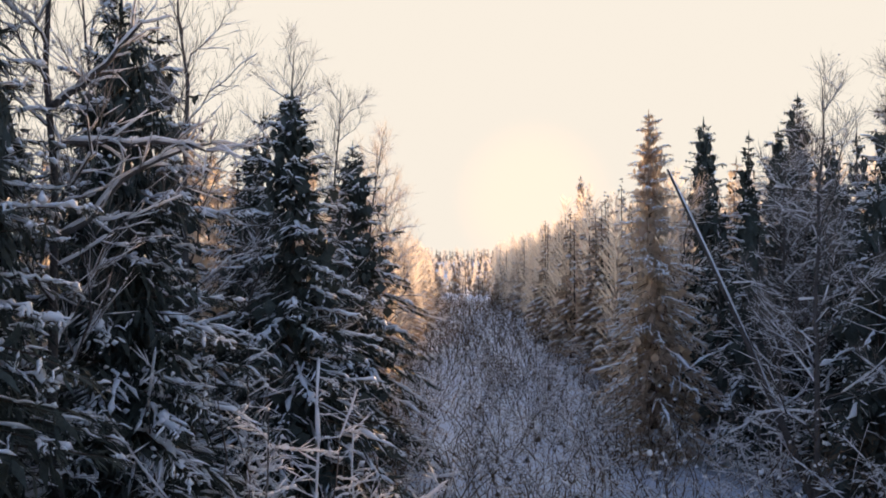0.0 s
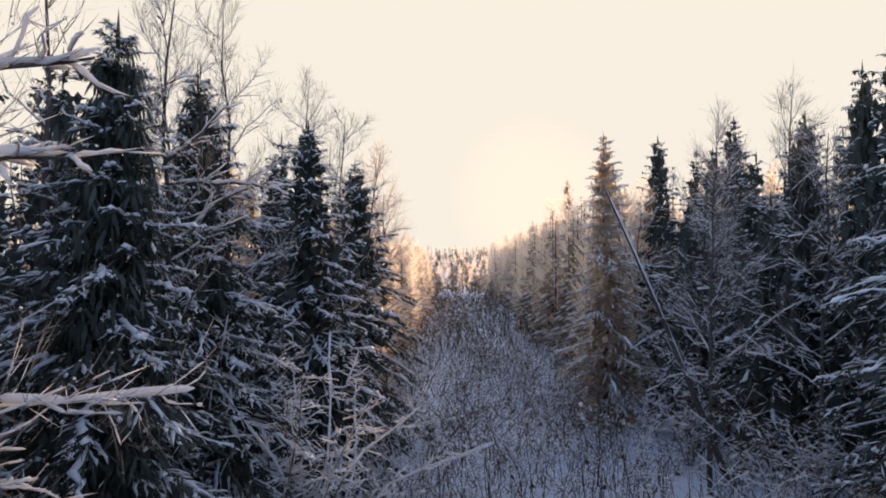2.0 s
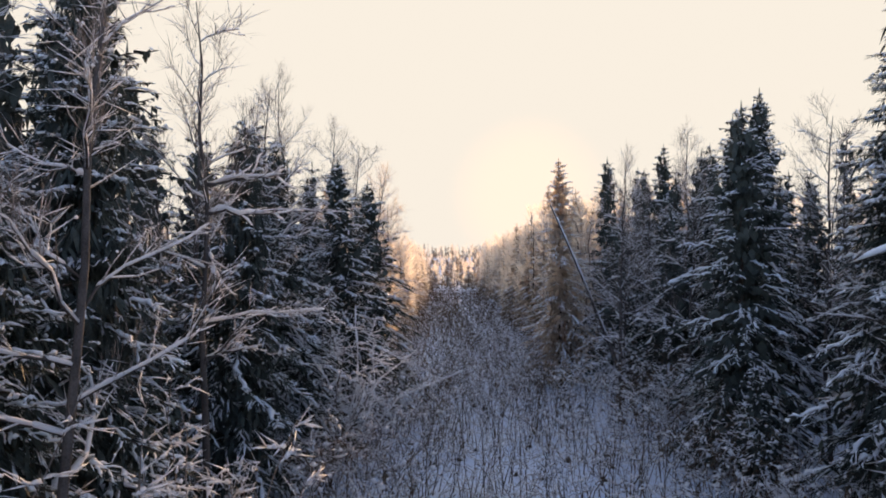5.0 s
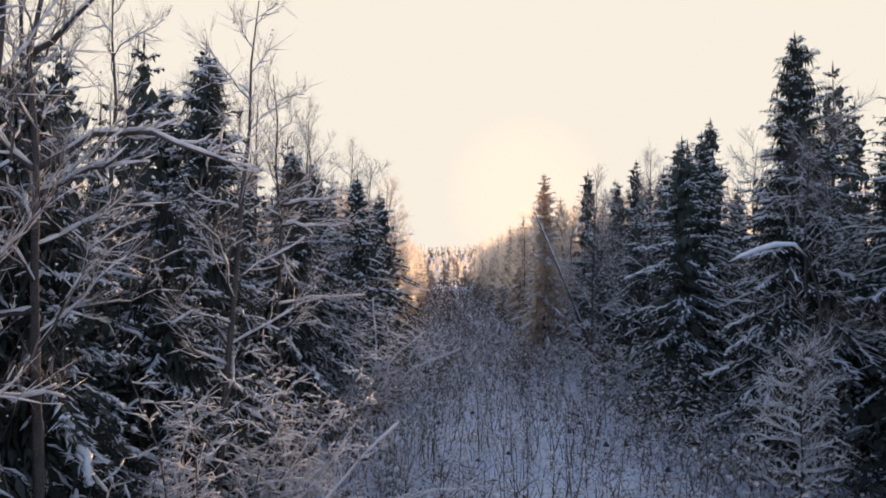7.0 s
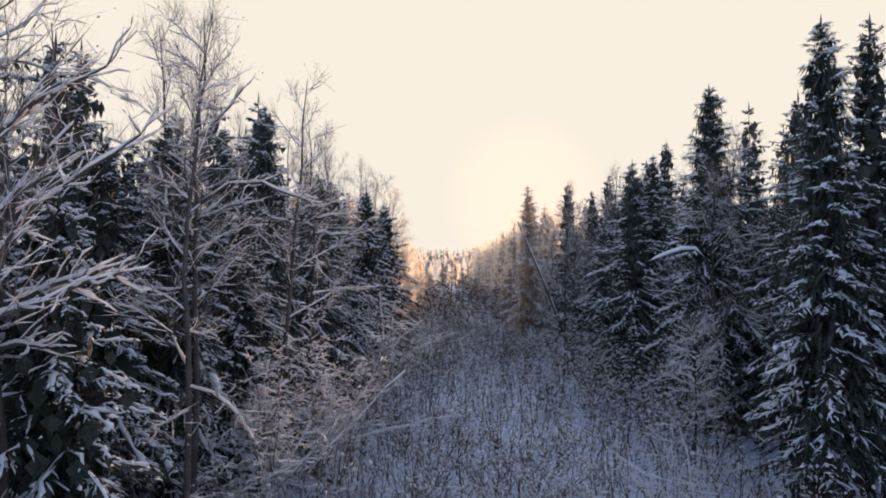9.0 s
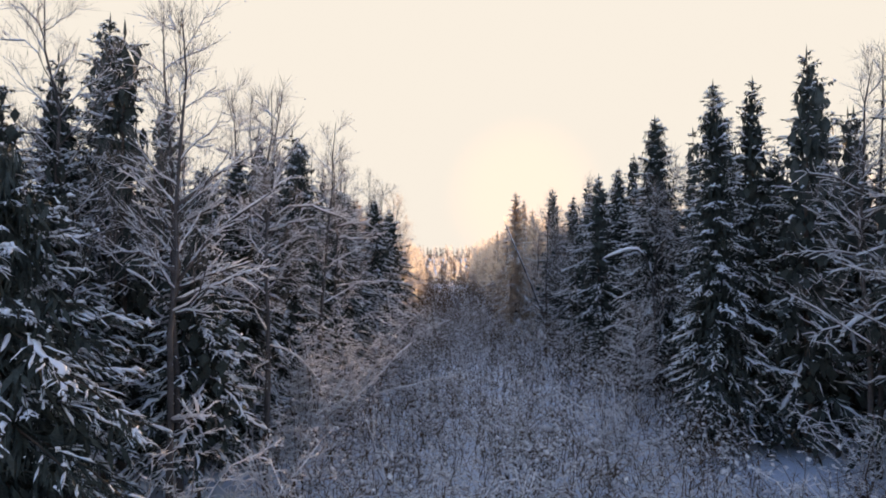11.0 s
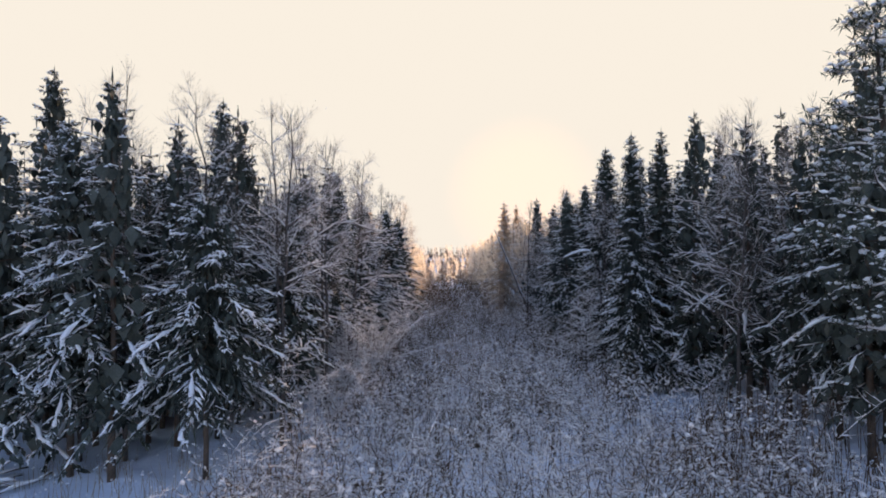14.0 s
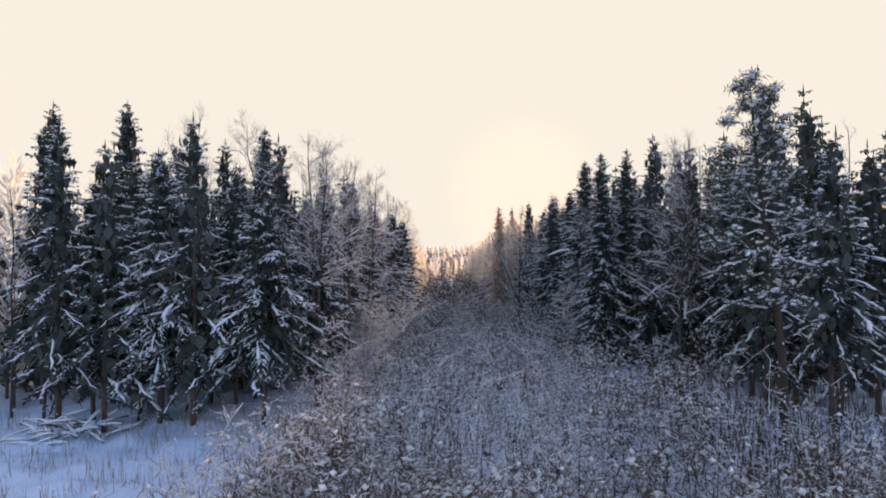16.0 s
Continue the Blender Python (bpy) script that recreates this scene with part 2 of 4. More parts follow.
# ---- tree makers: meshes in the tree's own space, foot at the origin ----
def spruce_meshes(h, r, seed, base=1.6, dense=1.0, coarse=1.0, snow=0.62, leaf=None):
    """Norway spruce: tiers of drooping branches with hanging sprays, and long pads of snow lying on them."""
    rng = np.random.default_rng(seed)
    up = np.array([0, 0, 1.0])
    wob = rng.normal(0, 0.05, (9, 2)).cumsum(0) * 0.5
    zs = np.linspace(0, h, 9)
    trunk, limbs, needles, snows = Soup(), Soup(), Soup(), Soup()
    trunk.add(*polyline_tube([(wob[i, 0], wob[i, 1], zs[i]) for i in range(9)], 0.0095 * h * (1.02 - zs / h) + 0.010, 8))
    lop = rng.uniform(0, 6.28)
    z = base
    na, nb, nw, l0, l1, lr0, lr1 = [], [], [], [], [], [], []
    ha, hb, hw, pads, pad_r, fingers, finger_r, ca, cb, cw = [], [], [], [], [], [], [], [], [], []
    s = np.linspace(0, 1, 6)
    knots = 11 if coarse < 0.9 else 8 if coarse < 1.3 else 6
    while z < h - 0.10:
        t = (z - base) / (h - base)
        prof = 1.45 * r * (1 - t) ** 0.74 * (0.74 + 0.26 * min(1, t * 5)) + 0.10
        count = max(4, int(round((6.4 - 1.6 * t) * dense ** 0.5)))
        spin = rng.uniform(0, 6.28)
        for k in range(count):
            az = spin + k * 6.283 / count + rng.normal(0, 0.25)
            ln = prof * rng.choice((0.62, 0.85, 1.0, 1.12)) * rng.uniform(0.88, 1.12) * (1 + 0.13 * math.cos(az - lop))
            zz = min(z + rng.uniform(-0.2, 0.2), h - 0.12)
            out = np.array([math.cos(az), math.sin(az), 0])
            side = np.array([-out[1], out[0], 0])
            rise = 0.66 * t ** 1.5 + rng.normal(0, 0.07) - 0.02
            sag = (0.70 - 0.52 * t) * rng.uniform(0.65, 1.3)
            drop = ln * (rise * s - sag * s ** 1.9 + 0.14 * s ** 5 * (1 - t))
            cx, cy = np.interp(zz, zs, wob[:, 0]), np.interp(zz, zs, wob[:, 1])
            spine = np.array([cx, cy, zz]) + out * (ln * s)[:, None] + up * drop[:, None]
            spine += side * (rng.normal(0, 0.10) * ln * s ** 2 + 0.05 * ln * np.sin(5 * s + seed + k) * s)[:, None]
            taper = (0.010 + 0.007 * ln) * (1 - 0.85 * s)
            l0.append(spine[:-1]); l1.append(spine[1:])
            lr0.append(taper[:-1]); lr1.append(taper[1:])

            def along(q):
                return np.stack([np.interp(q, s, spine[:, a]) for a in range(3)], 1)
            # sprays to both sides, longest in the middle of the branch
            m = max(5, int((3.0 + ln * 4.6) * dense ** 0.5 / coarse ** 0.7))
            q = np.sort(rng.uniform(0.12, 1.0, m))
            pos = along(q)
            sgn = np.where(np.arange(m) % 2 == 0, -1.0, 1.0)
            tl = (0.12 + 0.30 * ln * (1.1 - q) ** 0.8) * rng.uniform(0.65, 1.25, m)
            dirs = out * rng.uniform(0.45, 1.0, m)[:, None] + side * (sgn * rng.uniform(0.35, 0.95, m))[:, None] + up * (rng.uniform(-0.7, -0.05, m) * (1 - 0.75 * t))[:, None]
            tip = pos + unit(dirs) * tl[:, None]
            na.append(pos); nb.append(tip); nw.append((0.030 + 0.10 * tl) * coarse ** 0.8 * (1 - 0.45 * t))
            na.append(spine[1:-1] - out * 0.03); nb.append(spine[2:] + out * 0.06); nw.append(np.full(4, 0.035 + 0.03 * ln) * coarse ** 0.8)
            # curtains that hang under the branch and its sprays
            mh = int(m * (2.0 if coarse < 1.1 else 1.5))
            qh = rng.uniform(0.06, 1.0, mh)
            hang = along(qh) + side * (rng.normal(0, 0.17 * ln ** 0.6, mh) * (1.1 - qh))[:, None]
            drop_by = rng.uniform(0.2, 0.75, mh) * (0.24 + 0.17 * ln) * (1 - 0.35 * qh) * (0.62 if coarse < 1.1 else 1.0)
            ha.append(hang + up * 0.02); hb.append(hang + np.stack([rng.normal(0, 0.05, mh), rng.normal(0, 0.05, mh), -drop_by], 1) + out * 0.05)
            hw.append((0.030 + 0.12 * drop_by) * coarse ** 0.8 * (1 - 0.4 * t))
            # the old dark wood and needles near the stem
            mc = max(2, int(6 / coarse)) if ln > 0.5 else 0
            qc = rng.uniform(0.04, 0.5, mc)
            core = along(qc) + side * rng.normal(0, 0.20 * ln, mc)[:, None]
            ha.append(core + up * 0.15); hb.append(core - up * (rng.uniform(0.3, 0.75, mc) * (0.5 if coarse < 1.1 else 1.0))[:, None]); hw.append(np.full(mc, 0.07 + 0.06 * ln) * coarse ** 0.7)
            # a long lumpy pad of snow on the outer part of the branch
            load = rng.random()
            if rng.random() < snow * (0.45 + 0.75 * load):
                q0 = rng.uniform(0.18, 0.5)
                q1 = min(1.04, q0 + rng.uniform(0.4, 0.75))
                w = (0.026 + 0.015 * ln) * (0.55 + 0.75 * load) * coarse ** 0.35
                swell = 0.25 + 0.95 * np.abs(np.sin(np.linspace(0, rng.uniform(5, 12), knots) + rng.uniform(0, 3))) + rng.normal(0, 0.2, knots)
                line = along(np.linspace(q0, q1, knots)) + up * (0.02 + 0.45 * w) + rng.normal(0, 0.012 + 0.012 * ln, (knots, 3))
                pads.append(line)
                pad_r.append(w * np.clip(swell, 0.2, 1.4) * np.linspace(0.7, 1.1, knots))
            # fingers of snow down the side sprays
            for j in np.nonzero(rng.random(m) < snow * (0.35 + 0.85 * load) * np.where(q > 0.35, 1.0, 0.3))[0]:
                b0, b1 = pos[j] + (tip[j] - pos[j]) * rng.uniform(0.0, 0.25), tip[j] + (tip[j] - pos[j]) * rng.uniform(-0.15, 0.1)
                w = (0.017 + 0.026 * tl[j]) * rng.uniform(0.6, 1.35) * coarse ** 0.4
                u = np.linspace(0, 1, 5)[:, None]
                fingers.append(b0 + (b1 - b0) * u + up * (0.018 + 0.4 * w) - up * (0.16 * tl[j] * u ** 2) + rng.normal(0, 0.012, (5, 3)))
                finger_r.append(w * rng.uniform(0.45, 1.3, 5))
            # loose clods caught on the twigs, mostly towards the tip
            mk = int((2.0 + 4.2 * ln) * snow * (0.2 + 1.1 * load) / coarse)
            qk = 1.04 - 0.75 * rng.random(mk) ** 1.5
            size = (0.016 + 0.05 * rng.random(mk) ** 1.7) * (0.8 + 0.16 * ln) * coarse ** 0.5
            clod = along(qk) + side * (rng.normal(0, 0.14 * ln ** 0.6, mk) * (1.25 - qk))[:, None] + up * (size * 0.4 + rng.normal(0, 0.03, mk))[:, None]
            way = unit(out * rng.normal(0.8, 0.5, mk)[:, None] + side * rng.normal(0, 0.6, mk)[:, None] - up * rng.uniform(0.0, 0.7, mk)[:, None])
            long_by = (size * rng.uniform(0.9, 2.0, mk))[:, None]
            ca.append(clod - way * long_by); cb.append(clod + way * long_by); cw.append(size)
        z += 0.33 / dense * rng.uniform(0.8, 1.2) * (1.0 - 0.42 * t)
    pick = slice(None, None, 1 if coarse < 1.2 else 4)
    limbs.add(*tubes(np.concatenate(l0)[pick], np.concatenate(l1)[pick], np.concatenate(lr0)[pick], np.concatenate(lr1)[pick]))
    na, nb, nw = np.concatenate(na), np.concatenate(nb), np.concatenate(nw)
    reach = np.linalg.norm(nb - na, axis=1)[:, None]
    for k in range(4 if coarse < 0.9 else 2 if coarse < 1.3 else 1):
        away = rng.normal(0, 0.20, na.shape) * reach * (1, 1, 0.8) - np.array([0, 0, 0.14]) * reach
        needles.add(*blades(na + away * 0.25, nb + away * (k > 0), nw * (0.33 if coarse < 0.9 else 0.72 if coarse < 1.3 else 1.1), rng))
    ha, hb, hw = np.concatenate(ha), np.concatenate(hb), np.concatenate(hw)
    if coarse < 0.9:
        # close by, a curtain is four narrow strands
        for k in range(4):
            off = rng.normal(0, 1, ha.shape) * hw[:, None] * (1, 1, 0.5)
            needles.add(*blades(ha + off * 0.6, hb + off * 1.5, hw * 0.30, rng))
    else:
        needles.add(*blades(ha, hb, hw, rng))
    top = np.array([[wob[-1, 0], wob[-1, 1], h - 0.45]])
    needles.add(*spindles(top, top + (0, 0, 0.75), np.array([0.05]), np.array([0.05]), 0.3, 4, rng))
    ca, cb, cw = map(np.concatenate, (ca, cb, cw))
    snows.add(*spindles(ca, cb, cw, cw * 0.8, rng.uniform(0.3, 0.7, (len(ca), 1)), 4 if coarse < 0.9 else 3, rng))
    snows.add(*ribbons(np.array(pads), np.array(pad_r), 5 if coarse < 1.1 else 4 if coarse < 1.8 else 3, 0.7))
    fingers, finger_r = np.array(fingers), np.array(finger_r)
    if coarse < 1.2:
        snows.add(*ribbons(fingers, finger_r, 4 if coarse < 0.9 else 3, 0.75))
    else:
        wide = finger_r.mean(1)
        snows.add(*spindles(fingers[:, 0], fingers[:, -1], wide, wide * 0.8, 0.55, 3, rng, math.pi / 2))
    return [trunk.mesh("spruce_trunk", BARK), limbs.mesh("spruce_limbs", BARK), needles.mesh("spruce_needles", leaf or NEEDLES), snows.mesh("spruce_snow", SNOW)]


def put_spruce(x, y, meshes, label, group="", turn=0.0, scale=1.0):
    ob = thing("spruce_tree", label, "tree", x, y, group)
    ob.rotation_euler[2] = turn
    ob.scale = (scale,) * 3
    part("trunk", meshes[0], ob)
    part("branchwork", meshes[1], ob, kind="stuff")
    crown = part("needles", meshes[2], ob, "dark green hanging needle sprays", "stuff")
    part("snow", meshes[3], crown, "white snow lying on the branches", "stuff")
    return ob


def grow(rng, segs, p, d, ln, r, n, bend, jitter, level, spread):
    """A wandering shoot of n pieces; returns its points."""
    pts = [p]
    for i in range(n):
        d = unit(d + np.array([0, 0, bend]) / n + rng.normal(0, jitter, 3))
        q = p + d * ln / n
        a, b = r * (1 - i / n * 0.8), r * (1 - (i + 1) / n * 0.8)
        segs.append((p, q, a, b, level))
        p = q
        pts.append(p)
    return np.array(pts)


def bare_meshes(h, seed, spread=1.0, first=0.28, limbs_n=24, snow=0.5, thick=0.022, fine=1.0, lean=(0, 0), low=0.75, trunk_r=0.0065, boughs=(), rise=(0.35, 0.95), twig=None):
    """A bare broadleaf tree: leading stem, rising limbs, side shoots, fine twigs, snow along the upper sides."""
    rng = np.random.default_rng(seed)
    k = 10
    zs = np.linspace(0, 1, k)
    wander = rng.normal(0, 0.010 * h, (k, 2)).cumsum(0) * zs[:, None]
    stem = np.stack([wander[:, 0] + lean[0] * h * zs ** 1.3, wander[:, 1] + lean[1] * h * zs ** 1.3, zs * h], 1)
    trunk = Soup()
    trunk.add(*polyline_tube(stem, trunk_r * h * (1 - zs) ** 0.85 + 0.012, 8))
    segs, limb_meshes = [], []
    for i in range(limbs_n):
        s = first + (0.97 - first) * (i + rng.random()) / limbs_n
        p = np.array([np.interp(s, zs, stem[:, a]) for a in range(3)])
        az = i * 2.4 + rng.normal(0, 0.5)
        el = rng.uniform(*rise) + 0.35 * s - (low * 0.5 if s < 0.5 else 0)
        d = np.array([math.cos(az) * math.cos(el), math.sin(az) * math.cos(el), math.sin(el)])
        ln = h * (0.30 * (1 - s) ** 0.8 + 0.055) * rng.uniform(0.65, 1.2) * spread
        pts = grow(rng, segs, p, d, ln, 0.0021 * h * (1.1 - s) + 0.007, 5, 0.45, 0.26, 1, spread)
        if fine == 1.0:
            soup = Soup()
            soup.add(*polyline_tube(pts, (0.0021 * h * (1.1 - s) + 0.008) * np.linspace(1.0, 0.25, 6), 5))
            limb_meshes.append(soup.mesh("limb", GREY_BARK))
        m = int(round((5 + ln * 3.6) * fine))
        for j in range(m):
            u = 0.2 + 0.8 * (j + rng.random()) / m
            q = np.array([np.interp(u, np.linspace(0, 1, 6), pts[:, a]) for a in range(3)])
            dd = unit(pts[-1] - pts[0]) + rng.normal(0, 0.55, 3)
            l2 = (0.25 + 0.34 * ln * (1.15 - u)) * rng.uniform(0.6, 1.2)
            sub = grow(rng, segs, q, unit(dd), l2, 0.0075 * (1.2 - u) + 0.003, 3, 0.35, 0.16, 2, spread)
            for _ in range(int(rng.integers(6, 11) * fine)):
                c = sub[rng.integers(1, 4)]
                d3 = unit(unit(sub[-1] - sub[0]) + rng.normal(0, 0.6, 3))
                grow(rng, segs, c, d3, rng.uniform(0.25, 0.8), 0.0055, 1, 0.2, 0.12, 3, spread)
    # boughs that the snow has bent: height on the stem, way outward, depth of snow
    lines = []
    for z, way, deep in boughs:
        p = np.array([np.interp(z / h, zs, stem[:, a]) for a in range(3)])
        knots = np.array(way, float)
        u = np.linspace(0, len(knots) - 1, 9)
        pts = p + np.stack([np.interp(u, np.arange(len(knots)), knots[:, a]) for a in range(3)], 1) + rng.normal(0, 0.02, (9, 3))
        soup = Soup()
        soup.add(*polyline_tube(pts, np.linspace(0.055, 0.015, 9), 6))
        limb_meshes.append(soup.mesh("limb", GREY_BARK))
        lines.append((pts, deep))
        long = np.linalg.norm(knots[-1])
        for j in range(int(5 + 5 * long)):
            q = pts[rng.integers(2, 9)]
            dd = unit(unit(pts[-1] - pts[0]) + rng.normal(0, 0.45, 3))
            sub = grow(rng, segs, q, dd, rng.uniform(0.3, 0.75), 0.010, 4, 0.1, 0.2, 2, spread)
            lines.append((sub, deep * rng.uniform(0.3, 0.6)))
            for _ in range(4):
                grow(rng, segs, sub[rng.integers(1, 5)], unit(dd + rng.normal(0, 0.5, 3)), rng.uniform(0.15, 0.45), 0.006, 1, 0.1, 0.12, 3, spread)
    return trunk.mesh("bare_trunk", GREY_BARK), *shoot_meshes(rng, segs, snow, thick, bool(limb_meshes), lines=lines, twig=twig), limb_meshes


def shoot_meshes(rng, segs, snow, thick, limbs_apart=False, fine_snow=0.22, lines=(), twig=None, stem_snow=1.0):
    p0 = np.array([s[0] for s in segs]); p1 = np.array([s[1] for s in segs])
    r0 = np.array([s[2] for s in segs]); r1 = np.array([s[3] for s in segs])
    lev = np.array([s[4] for s in segs])
    wood, snows = Soup(), Soup()
    thin = lev > 1 if limbs_apart else lev > 0
    thin &= lev < 3
    finest = lev == 3
    wood.add(*blades(p0[finest], p1[finest], r0[finest], rng))
    wood.add(*tubes(p0[thin], (p1 + (p1 - p0) * 0.03)[thin], r0[thin], r1[thin], 3))
    run = p1 - p0
    ln = np.linalg.norm(run, axis=1)
    slope = np.abs(run[:, 2]) / ln
    pick = (rng.random(len(segs)) < snow * np.where(lev == 3, fine_snow, 1.1)) & (slope < 0.86)
    a, b, ra = p0[pick], p1[pick], r0[pick]
    flat = 1.12 - slope[pick] ** 1.5
    w = (ra * 0.9 + thick * np.array([1.0, stem_snow, 0.55, 0.27])[lev[pick]] * rng.uniform(0.5, 1.5, len(a)) * flat)
    lift = np.stack([0 * ra, 0 * ra, ra * 0.7 + w * 0.35], 1)
    big = lev[pick] == 1
    grow_by = (b - a) * 0.1
    a2, b2 = a - grow_by + lift, b + grow_by + lift
    if big.any():
        mid = np.stack([a2, a2 + (b2 - a2) * 0.12, a2 + (b2 - a2) * 0.5, a2 + (b2 - a2) * 0.88, b2], 1)[big]
        snows.add(*ribbons(mid, w[big][:, None] * rng.uniform(0.75, 1.2, (big.sum(), 5)), 5, 0.9))
    mid_size = lev[pick] == 2
    if mid_size.any():
        body = np.stack([a2, a2 + (b2 - a2) * 0.15, a2 + (b2 - a2) * 0.8, b2], 1)[mid_size]
        snows.add(*ribbons(body, w[mid_size][:, None] * rng.uniform(0.6, 1.2, (mid_size.sum(), 4)), 3, 0.95))
    tiny = lev[pick] == 3
    if tiny.any():
        snows.add(*spindles(a2[tiny], b2[tiny], w[tiny], w[tiny], 0.4, 3, rng, math.pi / 2))
    for pts, deep in lines:
        k = len(pts)
        w = deep * rng.uniform(0.6, 1.25, k) * np.linspace(1.0, 0.55, k)
        snows.add(*ribbons((pts + np.stack([0 * w, 0 * w, 0.02 + 0.6 * w], 1))[None], w[None], 6 if deep > 0.04 else 4, 0.85))
    # loose tufts caught in the twigs
    tuft = np.nonzero((lev >= 2) & (rng.random(len(segs)) < snow * 0.10))[0]
    if len(tuft):
        c = p1[tuft]
        e = rng.uniform(0.4, 1.2, (len(c), 1)) * min(thick, 0.03) * 1.3
        way = unit(rng.normal(0, 1, (len(c), 3)) * (1, 1, 0.4))
        snows.add(*spindles(c - way * e, c + way * e, e[:, 0] * 0.85, e[:, 0] * 0.8, 0.5, 5, rng))
    return wood.mesh("bare_shoots", twig or TWIG), snows.mesh("bare_snow", FLECK)


def put_bare(x, y, meshes, label, group="", turn=0.0, scale=1.0, name="bare_tree"):
    ob = thing(name, label, "tree", x, y, group)
    ob.rotation_euler[2] = turn
    ob.scale = (scale,) * 3
    part("trunk", meshes[0], ob)
    for mesh in meshes[3]:
        part("limb", mesh, ob)
    twigs = part("twig_crown", meshes[1], ob, "fine grey-brown leafless twigs", "stuff")
    part("snow", meshes[2], twigs, "white snow lying on the twigs", "stuff")
    return ob


def bush_meshes(h, seed, stems=9, spread=0.45, snow=0.8, thick=0.035, lean=(0, 0), twigs=6, slim=1.0, rope=0.5):
    """A tall leafless bush: several stems that fan out and bow under snow."""
    rng = np.random.default_rng(seed)
    segs, base = [], Soup()
    for i in range(stems):
        az, out = i * 6.283 / stems + rng.normal(0, 0.4), rng.uniform(0.1, 0.85) * spread
        d = unit(np.array([math.cos(az) * out + lean[0] * 0.7, math.sin(az) * out + lean[1] * 0.7, 1.0]))
        ln = h * rng.uniform(0.7, 1.08) * (1 - 0.45 * max(0, out - 0.15))
        foot = np.array([math.cos(az), math.sin(az), 0]) * 0.12 - np.array([0, 0, 0.1])
        pts = grow(rng, segs, foot, d, ln, (0.0042 * h + 0.007) * slim, 7, -0.10 * out, 0.17, 1, 1)
        m = int(h * 2.4)
        for j in range(m):
            u = 0.22 + 0.78 * (j + rng.random()) / m
            q = np.array([np.interp(u, np.linspace(0, 1, 8), pts[:, a]) for a in range(3)])
            aa = rng.uniform(0, 6.283)
            dd = unit(np.array([math.cos(aa) + 0.5 * math.cos(az) * out, math.sin(aa) + 0.5 * math.sin(az) * out, rng.uniform(-0.1, 0.8)]))
            l2 = (0.25 + 0.20 * h * (1.05 - u)) * rng.uniform(0.5, 1.15)
            sub = grow(rng, segs, q, dd, l2, 0.009 * (1.3 - u), 4, -0.15, 0.20, 2, 1)
            for _ in range(twigs):
                c = sub[rng.integers(1, 5)]
                grow(rng, segs, c, unit(unit(sub[-1] - sub[0]) + rng.normal(0, 0.5, 3)), rng.uniform(0.15, 0.5), 0.006, 1, 0.0, 0.12, 3, 1)
    base.add(*polyline_tube([(0, 0, -0.15), (0, 0, 0.05), (0.02, 0, 0.2)], [0.16, 0.14, 0.03], 8))
    return base.mesh("bush_stump", GREY_BARK), *shoot_meshes(rng, segs, snow, thick, False, 0.75, stem_snow=rope)


# ---- ground ----
def build_ground():
    near_x = np.concatenate([np.arange(-60, -30, 1.2), np.arange(-30, 24, 0.45), np.arange(24, 60.1, 1.2)])
    near_y = np.concatenate([np.arange(-75, -52, 1.2), np.arange(-52, -18, 0.45), np.arange(-18, 160.1, 1.2)])
    far = np.array([1500.0, 900, 600, 480, 380, 280, 200, 130, 90])
    xs = np.concatenate([-far, near_x, far[::-1]])
    ys = np.concatenate([-far - 60, near_y, far[::-1] + 150])
    nx, ny = len(xs), len(ys)
    v = np.zeros((ny, nx, 3))
    for j, y in enumerate(ys):
        for i, x in enumerate(xs):
            lump = noise.noise(Vector((x * 0.35, y * 0.35, 0))) * 0.16 + noise.noise(Vector((x * 0.9, y * 0.9, 4))) * 0.06
            if -30 < x < 24 and -52 < y < -18:
                lump += 0.55 * max(0, noise.noise(Vector((x * 0.75, y * 0.75, 8))) - 0.05) + 0.22 * max(0, noise.noise(Vector((x * 1.7, y * 1.7, 1))))
            v[j, i] = (x, y, ground_z(x, y) + lump * (abs(x) < 80))
    a = (np.arange(ny - 1)[:, None] * nx + np.arange(nx - 1)[None]).ravel()
    soup = Soup()
    soup.add(v.reshape(-1, 3), np.stack([a, a + 1, a + nx + 1, a + nx], 1))
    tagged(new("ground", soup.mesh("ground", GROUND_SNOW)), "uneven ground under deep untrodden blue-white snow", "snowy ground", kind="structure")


build_ground()

# ---- trees along the clearing: x, y, height, reach of the lowest branches ----
SPRUCE_LEFT = [
    (-6.06, 15.12, 13.02, 2.6), (-5.55, 22.41, 12.84, 2.5), (-7.25, 8.6, 12.9, 2.3), (-7.2, 4.4, 12.9, 2.4), (-7.56, -4.39, 14.22, 2.5),
    (-8.44, -11.62, 12.16, 2.3), (-7.47, -7.73, 10.11, 1.9), (-8.61, -14.95, 11.28, 2.0), (-10.99, -16.77, 16.22, 2.1), (-12.38, -17.44, 13.8, 2.0),
    (-8.42, -25.88, 10.44, 2.6), (-13.64, -25.74, 13.35, 2.3), (-19.6, -17.32, 17.82, 2.6), (-17.34, -24.98, 11.83, 2.0), (-10.53, -20.37, 11.21, 2.0),
    (-6.52, 29.74, 12.33, 2.1), (-27.05, -12.99, 18.99, 2.6), (-22.95, -20.24, 15.82, 2.3), (-6.94, -19.32, 9.29, 1.8), (-10.28, -1.17, 14.18, 2.2), (-8.43, 19.19, 12.45, 2.1)]
